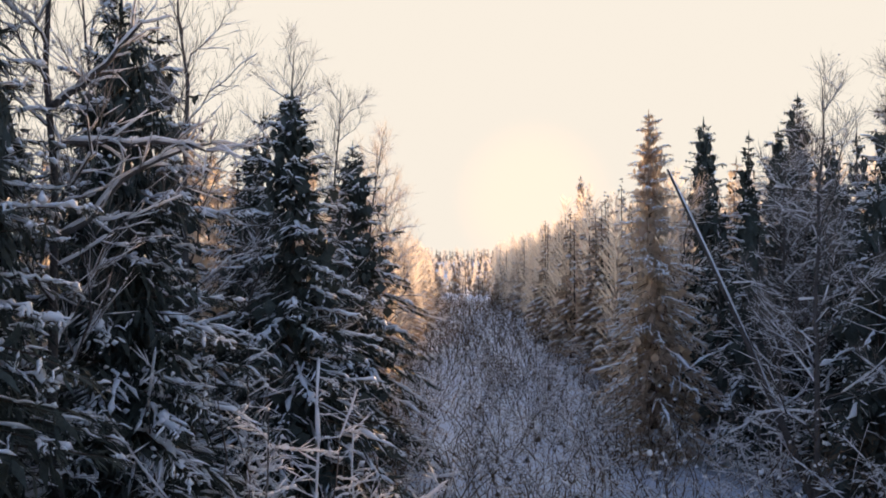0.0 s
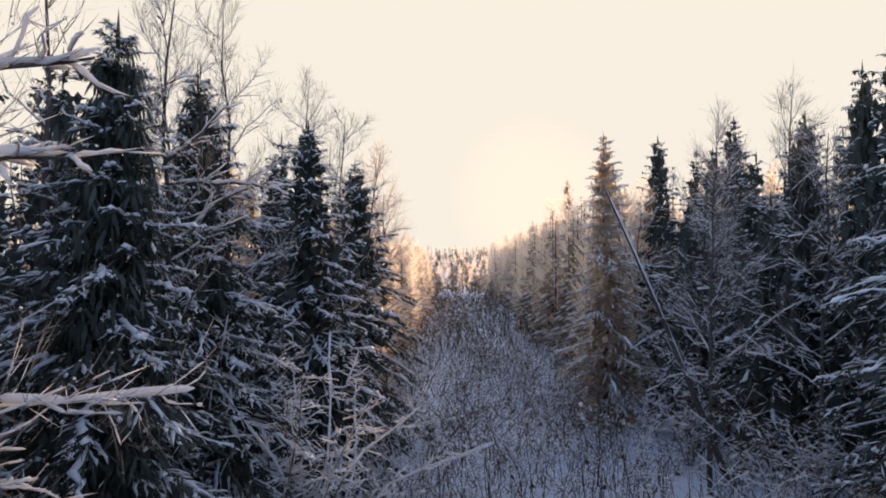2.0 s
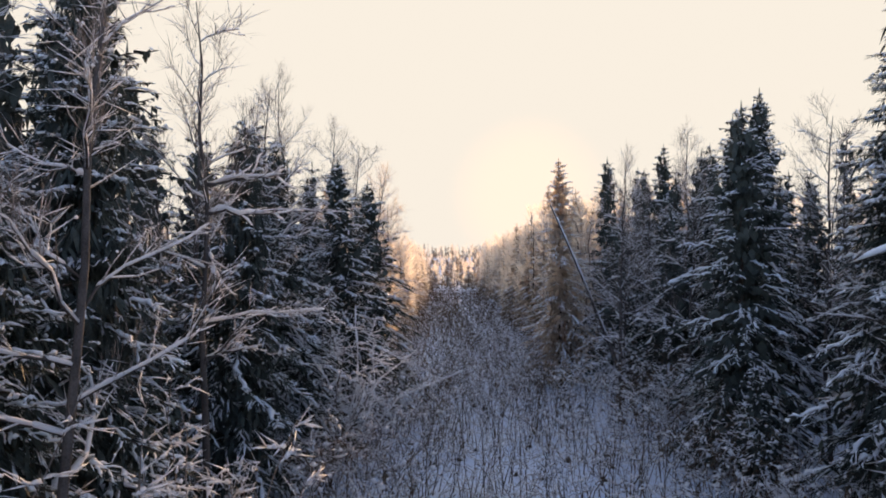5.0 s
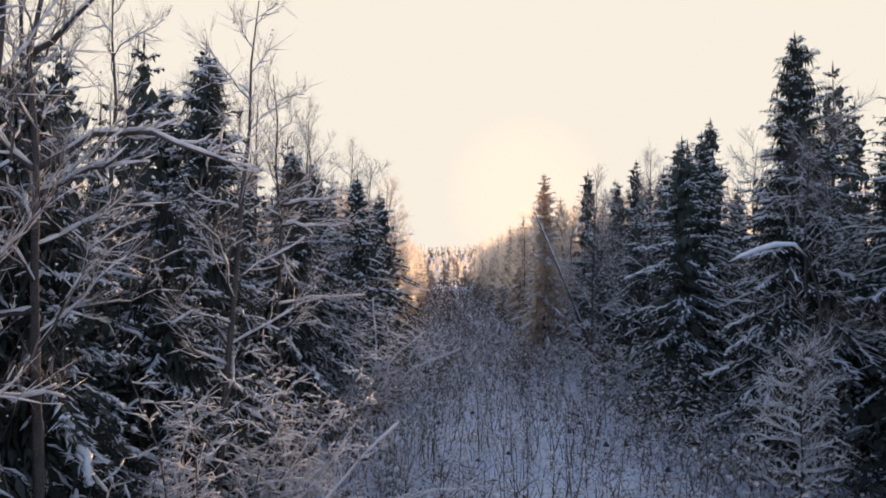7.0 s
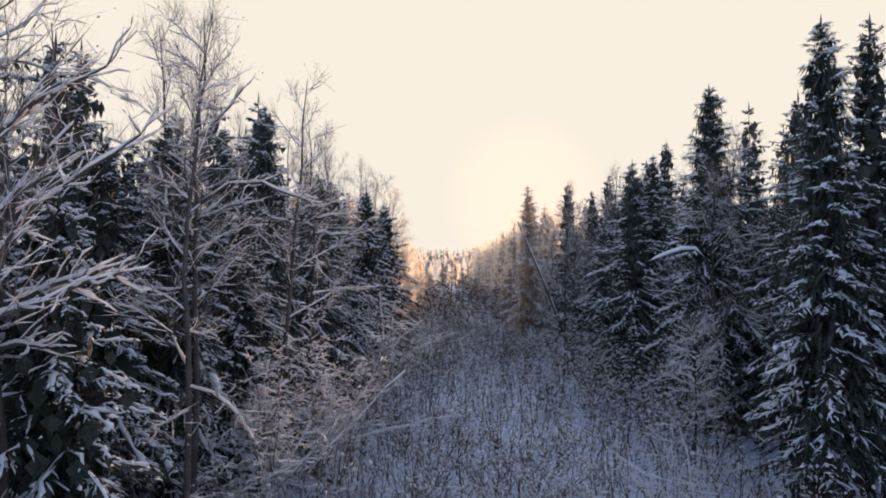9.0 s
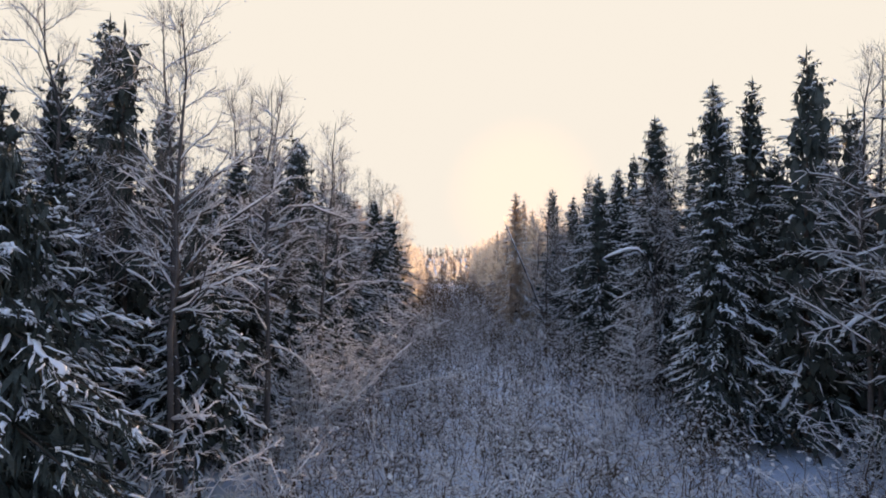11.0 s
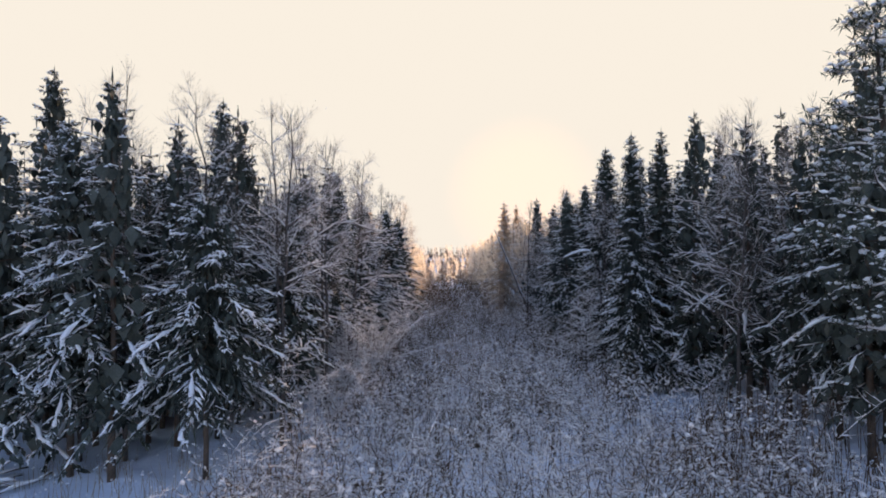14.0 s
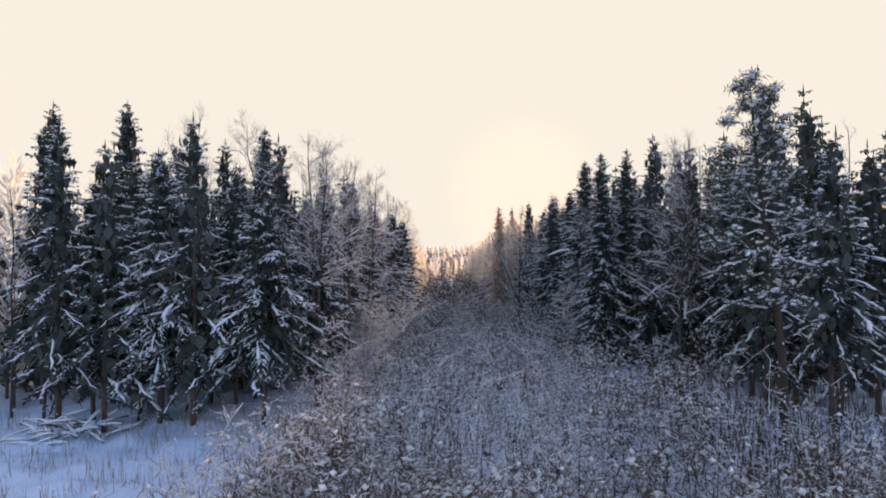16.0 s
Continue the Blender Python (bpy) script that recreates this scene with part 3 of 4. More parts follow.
SPRUCE_RIGHT = [
    (13.6, 19.6, 14.3, 2.3), (12.0, 25.6, 14.0, 2.2), (15.6, 23.6, 15.2, 2.3),
    (6.53, 24.86, 14.53, 2.0), (10.85, 31.35, 15.6, 2.3), (14, 27.95, 15.97, 2.2), (15.68, 16.97, 17, 2.3), (14.04, 16.51, 15.48, 2.1),
    (10.57, 7.15, 13.92, 2.4), (12.54, 0.54, 16.5, 2.6), (11.4, -11.41, 15.35, 1.8), (13.4, -10.5, 15.75, 1.75), (14.71, -12.22, 16.47, 2.3),
    (21.45, -20.02, 16.3, 2.3), (16.5, -23.23, 13.48, 2.2), (17.68, -28.5, 12.48, 2.2), (13.04, 11.01, 14.91, 2.1), (15.33, -2.63, 15.42, 2.3),
    (9.15, 34.45, 13.64, 2.1), (10.07, 23.51, 11.03, 2.0), (12.9, 22.96, 12.17, 2.1), (11.37, 17.68, 10.8, 2.0), (15.12, 21.98, 13.21, 2.2), (17.26, 1.44, 15.81, 2.4), (18.22, -6.54, 16.26, 2.4), (12.29, 74.5, 18.53, 2.4)]
for i, (x, y, h, r) in enumerate(SPRUCE_LEFT + SPRUCE_RIGHT):
    far_off, close = y > 26 or abs(x) > 14.5 or (y > 12 and x > 9), (-13 < y < 9 and -9 < x < 0) or (x, y) in ((-8.42, -25.88), (11.4, -11.41), (12.54, 0.54))
    label = ("slender dark green spruce, branches bowed under snow" if r < 2.1 else "broad dark green spruce, heavy snow on drooping branches")
    if h < 11.6:
        label = "young dark green spruce, thickly covered in snow"
    put_spruce(x, y, spruce_meshes(h - ground_z(x, y), r, 100 + i, base=3.6 if y < -20 else 2.7 if y < -14 else 0.9, dense=0.66 if far_off else 1.0 if close else 0.92, coarse=1.4 if far_off else 0.8 if close else 1.0,
                                   snow=0.85 if close else 1.2 if y < -14 else 0.8, leaf=HAZED_NEEDLES if haze_toned(x, y) else None), label, "spruces along the clearing", i * 1.3)

# small snow-capped spruce at the foot of the big ones
put_spruce(9.96, 4.58, spruce_meshes(4.4, 0.8, 171, base=0.3, snow=1.0), "small spruce sapling almost buried in snow", "spruces along the clearing")

BARE_LEFT = [
    (-8.43, 14.55, 16.75), (-5.95, -8, 14.66), (-5.89, -16.1, 13.81), 
    (-9.84, -20.78, 15.85), (-12.38, -24.05, 15.26), (-8.04, -11.34, 15.28), (-7.09, 18.19, 15.3), (-9, 10.95, 14.57), (-5.92, 27.63, 14.59),
    (-5.58, 34.93, 15.13), (-5.29, 30.84, 12.32), (-9.66, -6.07, 16.14), (-7.19, 23.91, 15.44), (-10.57, 1.33, 15.27)]
BARE_RIGHT = [
    (7.94, 14.99, 13.02), (12.47, 18.96, 15.24), (13.95, -19.57, 14.68), (19.23, -15, 15.59), (9.42, 20.24, 11.77),
    (11.49, 22.39, 12.57), (10.72, 13.1, 12.25), (12, -0.94, 12.37), (13.4, -5.72, 12.2), (16.65, -18.96, 14.28), (14.3, 8.06, 13.93), (8.77, 28.13, 11.88), (17.1, 6.49, 14.36)]
for i, (x, y, h) in enumerate(BARE_LEFT + BARE_RIGHT):
    heavy = -18 < y < 6 and x < 0
    meshes = bare_meshes(h - ground_z(x, y), 300 + i, 0.8 if heavy else 1.0, 0.32 if heavy else 0.26, 18 if heavy else 26, 0.8 if heavy else 0.55, 0.024 if heavy else 0.020, low=0.9 if heavy else 0.6, twig=HAZED_TWIG if haze_toned(x, y) else None)
    put_bare(x, y, meshes, "leafless tree with thick snow on its spreading limbs" if heavy else "tall leafless grey tree with frosted upright twigs", "bare trees along the clearing", i * 2.1)

# trees at the edge with long snow-laden boughs: x, y, height, boughs
BOUGHED = [
    (-6.45, -14.2, 14.4, [(9.5, [(0, 0, 0), (0.75, 0.2, 0.6), (1.6, 0.3, 0.64), (2.4, 0.4, 0.32), (2.9, 0.4, 0.15)], 0.055), (9.1, [(0, 0, 0), (0.7, -0.3, 0.25), (1.5, -0.5, 0.5)], 0.06),
                          (9.5, [(0, 0, 0), (-0.7, 0.2, 0.5), (-1.3, 0.3, 0.85)], 0.05), (11.2, [(0, 0, 0), (0.6, 0, 0.5), (1.3, 0.1, 1.4)], 0.04), (7.4, [(0, 0, 0), (-0.6, -0.2, -0.1), (-1.3, -0.3, 0.0)], 0.05)]),
    (-5.95, -1.7, 14.6, [(9.3, [(0, 0, 0), (0.35, 0.1, 0.12), (0.8, 0.15, -0.02), (1.6, 0.2, 0.0)], 0.10), (10.0, [(0, 0, 0), (0.6, 0, 0.15), (1.2, 0, 0.2), (2.0, 0, 0.28)], 0.075),
                         (5.6, [(0, 0, 0), (0.4, 0, 0.35), (1.1, 0, 1.1)], 0.034), (5.7, [(0, 0, 0), (0.5, 0, 0.2), (1.0, 0.1, 0.3)], 0.034), (8.6, [(0, 0, 0), (0.1, 0.1, -0.5), (0.25, 0.1, -1.0)], 0.07)]),
    (-6.7, 6.3, 14.2, [(8.6, [(0, 0, 0), (0.5, 0, 0.35), (0.85, 0.1, 0.8), (1.4, 0.1, 1.15), (2.1, 0.2, 1.4)], 0.06), (9.9, [(0, 0, 0), (0.7, 0, 0.1), (1.5, 0.1, 0.1), (2.1, 0.1, 0.0)], 0.06),
                        (10.4, [(0, 0, 0), (0.6, 0, 0.5), (1.3, 0, 1.2)], 0.05)]),
    (-6.5, -22.4, 14.2, [(7.5, [(0, 0, 0), (1.0, 0, 1.3), (2.4, 0.1, 2.3)], 0.05), (7.1, [(0, 0, 0), (1.2, 0, 0.4), (2.4, 0.1, 0.9)], 0.05), (4.1, [(0, 0, 0), (0.6, -0.4, 0.15), (1.3, -0.8, 0.3)], 0.09),
                         (7.8, [(0, 0, 0), (-0.9, 0, 0.5), (-1.6, 0.1, 0.5)], 0.045), (9.4, [(0, 0, 0), (0.9, 0.1, 0.8), (1.8, 0.2, 1.3)], 0.04)]),
    (-7.0, -20.4, 14.8, [(8.9, [(0, 0, 0), (0.6, 0, 0.4), (1.3, 0, 0.75)], 0.06), (7.3, [(0, 0, 0), (0.6, 0.1, 0.2), (1.2, 0.2, 0.45), (2.2, 0.3, 0.8)], 0.06), (6.6, [(0, 0, 0), (0.5, 0, 0.1), (0.9, 0, 0.05)], 0.05)]),
    (14.95, -15.7, 15.1, [(6.0, [(0, 0, 0), (-0.8, -0.1, -0.1), (-1.8, -0.2, -0.5)], 0.055), (8.2, [(0, 0, 0), (-0.9, 0, 0.2), (-2.2, -0.1, 0.1)], 0.05), (9.4, [(0, 0, 0), (0.9, -0.1, 0.6), (1.8, -0.2, 0.8)], 0.05), (10.4, [(0, 0, 0), (-1.0, 0, 0.6), (-1.9, 0, 0.7)], 0.045)]),
    (13.2, -0.5, 14.2, [(9.2, [(0, 0, 0), (0.9, -0.1, 0.2), (2.0, -0.2, 0.1)], 0.05), (10.2, [(0, 0, 0), (-1.0, 0, 0.3), (-2.0, 0, 0.2)], 0.045), (7.4, [(0, 0, 0), (0.8, 0, 0.3), (1.7, 0, 0.2)], 0.05)]),
]
for i, (x, y, h, boughs) in enumerate(BOUGHED):
    g = ground_z(x, y)
    meshes = bare_meshes(h - g, 350 + i, 0.8, 0.45, 15, 0.8, 0.024, low=0.5, boughs=[(z - g, way, deep) for z, way, deep in boughs])
    put_bare(x, y, meshes, "leafless tree, long boughs bent under thick ropes of snow", "bare trees along the clearing")

# a young tree with level tiers of snowy branches
put_bare(9.76, -5.2, bare_meshes(5.6, 371, 1.15, 0.22, 30, 1.0, 0.036, low=0.2, rise=(-0.1, 0.3)), "young leafless tree with level tiers of snowy branches", "bare trees along the clearing")

# ---- tall bushes: x, y, height, lean ----
for i, (x, y, h, lx) in enumerate([(-5.1, 8.7, 7.6, 0.17), (-5.08, -6.47, 6.48, 0.1), (8.59, 9.49, 5.2, -0.1), (-5.64, -11.31, 6.62, 0.2),
                                   (-5.52, -36.17, 3.24, 0.05), (-5.87, -22.43, 4.78, 0.2), (8.5, 18.64, 6.01, -0.1), (13.66, -17.36, 4.19, -0.2),
                                   (6.51, -13.93, 4.36, 0), (-4.43, 17.23, 5.43, 0.1),
                                   (-6.21, -13.73, 4.32, 0.25), (-5.37, -16.56, 3.94, 0.2), (-6.46, -9.2, 5.09, 0.2), (-5.41, -1.83, 4.01, 0.15), (-6.32, 6.26, 5.14, 0.1),
                                   (9.61, 12.41, 4.77, -0.1), (10.99, 8.92, 4.21, -0.1), (9.74, 1.11, 3.46, 0), (-4.92, -19.38, 3.55, 0.1)]):
    ob = thing("bush", "tall leafless bush, its arching stems loaded with snow", "bush", x, y, "bushes at the wood's edge")
    meshes = bush_meshes(h - ground_z(x, y), 500 + i, (15 if h > 6.4 else 9) if h > 4 else 7, 0.50, 0.95, 0.050 if h > 6.4 else 0.036, (lx, 0), rope=0.85 if h > 6.4 else 0.5)
    part("stump", meshes[0], ob)
    stems = part("stem_clump", meshes[1], ob, "grey-brown leafless stems", "stuff")
    part("snow", meshes[2], stems, "white snow lying along the stems", "stuff")

# ---- a dead trunk that leans over the bushes ----
ob = thing("leaning_trunk", "pale dead tree trunk leaning over the bushes", "tree trunk", 9.16, 16.46)
lean_soup, lean_snow = Soup(), Soup()
lean_pts = [(-4.3 * s, 0.9 * s, 10.9 * s + 0.3 * math.sin(3 * s)) for s in np.linspace(0, 1, 9)]
lean_soup.add(*polyline_tube(lean_pts, np.linspace(0.13, 0.03, 9), 8))
trunk = part("trunk", lean_soup.mesh("leaning_trunk", GREY_BARK), ob)
lean_arr = np.array(lean_pts) + (0, 0, 0.09)
lean_snow.add(*ribbons(lean_arr[None], np.array([[0.05, 0.08, 0.07, 0.085, 0.06, 0.07, 0.055, 0.05, 0.03]]), 5, 0.85))
part("snow", lean_snow.mesh("lean_snow", SNOW), trunk, "strip of snow along the upper side")


# ---- a sapling bowed over by snow ----
ob = thing("bowed_sapling", "thin sapling bowed over under a thick line of snow", "young tree", 11.1, -4.0)
bow_pts = [(0, 0, 0), (0.05, 0, 2.5), (0.0, 0.05, 5.0), (-0.12, 0.05, 6.9), (-0.4, 0.1, 8.0), (-0.8, 0.2, 8.42), (-1.3, 0.3, 8.42), (-1.8, 0.4, 8.26), (-2.3, 0.5, 8.05), (-2.65, 0.6, 7.85)]
bow_soup, bow_snow = Soup(), Soup()
bow_soup.add(*polyline_tube(bow_pts, np.linspace(0.055, 0.012, 10), 6))
stem = part("stem", bow_soup.mesh("bowed_stem", GREY_BARK), ob)
bow_line = np.array(bow_pts[4:])[None] + (0, 0, 0.06)
bow_snow.add(*ribbons(bow_line, np.array([[0.05, 0.085, 0.10, 0.095, 0.075, 0.04]]), 6, 0.9))
part("snow", bow_snow.mesh("bowed_snow", SNOW), stem, "rounded line of snow along the bow")


# ---- brushwood heap at the wood's edge ----
def build_heap(x, y, seed):
    rng = np.random.default_rng(seed)
    ob = thing("brushwood_heap", "heap of cut branches buried in snow at the wood's edge", "brushwood", x, y)
    for i in range(46):
        mid = np.array([rng.normal(0, 1.5), rng.normal(0, 0.7), 0])
        mid[2] = 0.15 + 1.0 * math.exp(-(mid[0] / 2.0) ** 2 - (mid[1] / 1.0) ** 2) * rng.uniform(0.3, 1.0)
        az, el, ln = rng.normal(0, 0.6) + 3.14 * rng.integers(0, 2), rng.normal(0.1, 0.28), rng.uniform(0.9, 2.4)
        d = np.array([math.cos(az) * math.cos(el), math.sin(az) * math.cos(el), math.sin(el)])
        k = np.linspace(-0.5, 0.5, 5)
        pts = mid + d * (k * ln)[:, None] + np.array([0, 0, -0.25]) * (k ** 2)[:, None] * ln
        stick, cover = Soup(), Soup()
        stick.add(*polyline_tube(pts, np.linspace(0.035, 0.012, 5), 5))
        piece = part("branch", stick.mesh("heap_branch", GREY_BARK), ob)
        cover.add(*ribbons((pts + (0, 0, 0.05))[None], rng.uniform(0.04, 0.10, (1, 5)), 5, 0.8))
        part("snow", cover.mesh("heap_snow", SNOW), piece, "snow lying on the branch")


build_heap(-17.0, -27.2, 61)


# ---- the tall pine ----
def build_pine(x, y, h, seed):
    rng = np.random.default_rng(seed)
    ob = thing("pine_tree", "tall snow-laden pine with crooked limbs, its trunk leaning", "tree", x, y)
    zs = np.linspace(0, 1, 12)
    stem = np.stack([-1.6 * zs ** 1.5 + 0.12 * np.sin(7 * zs), -0.8 * zs, zs * h], 1)
    trunk, limbs, needles, snows = Soup(), Soup(), Soup(), Soup()
    trunk.add(*polyline_tube(stem, 0.17 * (1 - zs) ** 0.8 + 0.02, 9))
    segs, clumps = [], []
    for i in range(64):
        s = 0.36 + 0.63 * ((i + rng.random()) / 64) ** 0.9
        p = np.array([np.interp(s, zs, stem[:, a]) for a in range(3)])
        az, el = i * 2.4 + rng.normal(0, 0.4), rng.uniform(-0.25, 0.25) + 0.6 * (s - 0.45)
        ln = (0.25 + 2.35 * math.sin(min(1, (1 - s) * 1.9) * 1.57)) * rng.uniform(0.6, 1.15)
        d = np.array([math.cos(az) * math.cos(el), math.sin(az) * math.cos(el), math.sin(el)])
        pts = grow(rng, segs, p, d, ln, 0.035 * (1.1 - s) + 0.012, 5, 0.25, 0.2, 1, 1)
        for j in range(int(3 + ln * 2.2)):
            u = rng.uniform(0.3, 1.0)
            q = np.array([np.interp(u, np.linspace(0, 1, 6), pts[:, a]) for a in range(3)])
            sub = grow(rng, segs, q, unit(unit(pts[-1] - pts[0]) + rng.normal(0, 0.6, 3) * (1, 1, 0.5)), rng.uniform(0.3, 0.75), 0.014, 3, 0.3, 0.15, 2, 1)
            clumps += [sub[-1], sub[2]]
        clumps.append(pts[-1])
    c = np.array(clumps)
    n = 17
    cc = np.repeat(c, n, 0)
    cc = cc + rng.normal(0, 0.10, cc.shape) * (1, 1, 0.5)
    way = unit(rng.normal(0, 1, (len(cc), 3)) * (1, 1, 0.7) + (0, 0, 0.1))
    tip = cc + way * rng.uniform(0.16, 0.38, (len(cc), 1))
    needles.add(*blades(cc, tip, np.full(len(cc), 0.026), rng))
    for k in range(2):
        pick = c[rng.random(len(c)) < 0.45]
        size = rng.uniform(0.07, 0.18, len(pick))
        way = unit(rng.normal(0, 1, (len(pick), 3)) * (1, 1, 0.25))
        mid = pick + rng.normal(0, 0.06, (len(pick), 3)) + np.stack([0 * size, 0 * size, 0.06 + 0.3 * size], 1)
        snows.add(*spindles(mid - way * size[:, None], mid + way * size[:, None], size * 0.7, size * 0.38, 0.5, 6, rng))
    wood, extra = shoot_meshes(rng, segs, 0.6, 0.024)
    wood.materials[0] = PINE_BARK
    part("trunk", trunk.mesh("pine_trunk", PINE_BARK), ob)
    limb = part("branchwork", wood, ob, "crooked reddish-brown limbs", "stuff")
    part("snow", extra, limb, "white snow lying along the limbs", "stuff")
    crown = part("needles", needles.mesh("pine_needles", PINE_NEEDLES), ob, "grey-green needle tufts", "stuff")
    part("snow", snows.mesh("pine_snow", SNOW), crown, "pillows of snow on the needle tufts", "stuff")


build_pine(14.34, -30.84, 14.9, 41)

# ---- the wood behind: plainer trees, shared meshes ----
LITE_SPRUCE = [spruce_meshes(h, r, 700 + i, base=2.2, dense=0.36, coarse=2.3, snow=0.75) for i, (h, r) in enumerate([(14, 2.0), (15.5, 2.2), (13, 1.9), (16.5, 2.3)])]
MID_SPRUCE = [spruce_meshes(h, r, 740 + i, base=2.6, dense=0.50, coarse=1.6, snow=0.95) for i, (h, r) in enumerate([(14, 2.1), (15.5, 2.3)])]
# Spruces farther off, needles paled by painted haze.
HAZED_SPRUCE = [spruce_meshes(h, r, 760 + i, base=2.2, dense=0.32, coarse=2.3, snow=0.6, leaf=HAZED_NEEDLES) for i, (h, r) in enumerate([(14, 2.1), (15.5, 2.3)])]
LITE_BARE = [bare_meshes(h, 720 + i, 0.85, 0.4, 15, 0.4, 0.024, 0.45, trunk_r=0.006) for i, h in enumerate((14.5, 15.5, 13.5))]
# Bare trees farther off, twig colour toned for haze.
HAZED_BARE = [bare_meshes(h, 780 + i, 0.85, 0.35, 16, 0.4, 0.024, 0.5, trunk_r=0.006, twig=HAZED_TWIG) for i, h in enumerate((13.5, 14.5))]
rng = np.random.default_rng(9)
edge_trees = [(a[0], a[1]) for a in SPRUCE_LEFT + SPRUCE_RIGHT + BARE_LEFT + BARE_RIGHT]
placed = list(edge_trees)


def wood_edge(y, left):
    """How far from the middle the wood begins."""
    return (-8.2 - (2.6 if y < -20 else 0)) if left else (9.5 if y > 24 else 12.5 if y > 4 else 15.0)


for left in (True, False):
    count = 0
    for _ in range(6000):
        if count >= 132:
            break
        y = rng.uniform(-26, 46) if count < 90 else rng.uniform(-27, -8) if count >= 114 else rng.uniform(-20, 4) if left else rng.uniform(8, 36)
        off = rng.uniform(0, 1) ** 1.5 * 17 if count < 90 else rng.uniform(0, 8) if count >= 114 else rng.uniform(4, 18)
        x = wood_edge(y, left) - off if left else wood_edge(y, left) + off
        if any((x - a) ** 2 + (y - b) ** 2 < 1.9 ** 2 for a, b in placed):
            continue
        placed.append((x, y))
        count += 1
        k = rng.integers(0, 100)
        grow_by = rng.uniform(0.8, 1.05) * (0.86 if 0 < x < 13 and y > 10 else 1.0)
        if k < 66:
            put_spruce(x, y, HAZED_SPRUCE[k % 2] if haze_toned(x, y) else MID_SPRUCE[k % 2] if -28 < y < -6 and abs(x) < 18.5 else LITE_SPRUCE[k % 4], "pale spruce standing inside the wood, distance haze painted into its needles" if haze_toned(x, y) else "dark snow-dusted spruce standing inside the wood", "spruces inside the wood", k * 0.7, grow_by)
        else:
            put_bare(x, y, HAZED_BARE[k % 2] if haze_toned(x, y) else LITE_BARE[k % 3], "thin leafless tree standing inside the wood", "bare trees inside the wood", k * 0.7, grow_by)


# ---- woods far along the clearing and deep behind ----
def far_tree(soup, rng, x, y, h, spruce, n=74, wide=1.0):
    z0 = ground_z(x, y) - 0.1
    foot = np.array([[x, y, z0]])
    soup.add(*tubes(foot, foot + (0, 0, h * (0.95 if spruce else 0.6)), np.array([0.13]), np.array([0.02]), 4), 0)
    t = rng.random(n) ** (1.2 if spruce else 0.8)
    az = rng.uniform(0, 6.283, n)
    if spruce:
        z = 1.2 + t * (h - 1.4)
        rad = (0.5 + 0.5 * rng.random(n)) * 2.5 * (1 - t) ** 0.85 + 0.05
        root = np.stack([x + 0.3 * rad * np.cos(az), y + 0.3 * rad * np.sin(az), z0 + z], 1)
        tip = np.stack([x + rad * np.cos(az), y + rad * np.sin(az), z0 + z - 0.28 * rad], 1)
        w = (0.12 + 0.16 * rad) * wide
        soup.add(*spindles(root, tip, w, w * 0.4, 0.6, 3, rng, -math.pi / 2), 1)
        pick = rng.random(n) < 0.5
        soup.add(*spindles(root[pick] + (0, 0, 0.07), tip[pick] + (0, 0, 0.07), w[pick] * 0.6, w[pick] * 0.3, 0.6, 4, rng), 2)
    else:
        n = n * 3
        t, az = rng.random(n) ** 0.8, rng.uniform(0, 6.283, n)
        z = h * (0.18 + 0.82 * t)
        rad = 0.21 * h * (1 - t) ** 0.36 * (0.25 + 0.75 * rng.random(n)) + 0.05
        root = np.stack([x + 0.2 * rad * np.cos(az), y + 0.2 * rad * np.sin(az), z0 + z - rad * 0.8], 1)
        tip = np.stack([x + rad * np.cos(az), y + rad * np.sin(az), z0 + z + rng.uniform(-0.2, 0.4, n)], 1)
        soup.add(*blades(root, tip, rng.uniform(0.025, 0.065, n) * wide, rng), 3)


far = Soup()
rng = np.random.default_rng(21)
for left in (True, False):
    for i in range(210):
        y = 35 + 112 * rng.random() ** 1.15
        bend = -0.022 * max(0, y - 50)
        deep = rng.random() ** 1.5 * (14 if y < 70 else 6)
        x = (-6.4 + bend - deep) if left else (8.4 + bend * 1.6 + deep)
        far_tree(far, rng, x, y, rng.uniform(8.6, 11.6) if left else rng.uniform(11.8, 14.8) if y < 72 else rng.uniform(10.5, 13.4), rng.random() < 0.4, 92, 1.25)
for i in range(46):
    y = 31 + 46 * rng.random()
    far_tree(far, rng, rng.uniform(7.6, 10.5) - 0.03 * max(0, y - 45), y, rng.uniform(11.0, 13.2), rng.random() < 0.5, 120, 1.1)
for i in range(420):
    y = 150 + 320 * rng.random()
    far_tree(far, rng, rng.uniform(-0.16, 0.14) * y, y, rng.uniform(4.5, 8.0), rng.random() < 0.3, 30, 2.2 + y / 120)
# the wooded rise that closes the view
for i in range(420):
    far_tree(far, rng, rng.uniform(-170, 190), rng.uniform(480, 680), rng.uniform(9, 13.5), rng.random() < 0.5, 22, 5.0)
# Needle and crown colours here carry the haze of the distance.
tagged(new("far_woods", far.mesh("far_woods", GREY_BARK, HAZED_NEEDLES, FLECK, FROST_HAZE)), "frosted mixed woods far along the clearing, warm haze painted into their colour", "woods", kind="stuff")

deep = Soup()
for i in range(330):
    left = i % 2
    y = rng.uniform(-26, 80)
    far_tree(deep, rng, (-24 - 30 * rng.random()) if left else (29 + 30 * rng.random()), y, rng.uniform(12, 16.5), rng.random() < 0.75, 60, 1.7)
tagged(new("deep_woods", deep.mesh("deep_woods", BARK, NEEDLES, SNOW, FROST_HAZE)), "dense dark mixed woods deep behind the edge", "woods", kind="stuff")


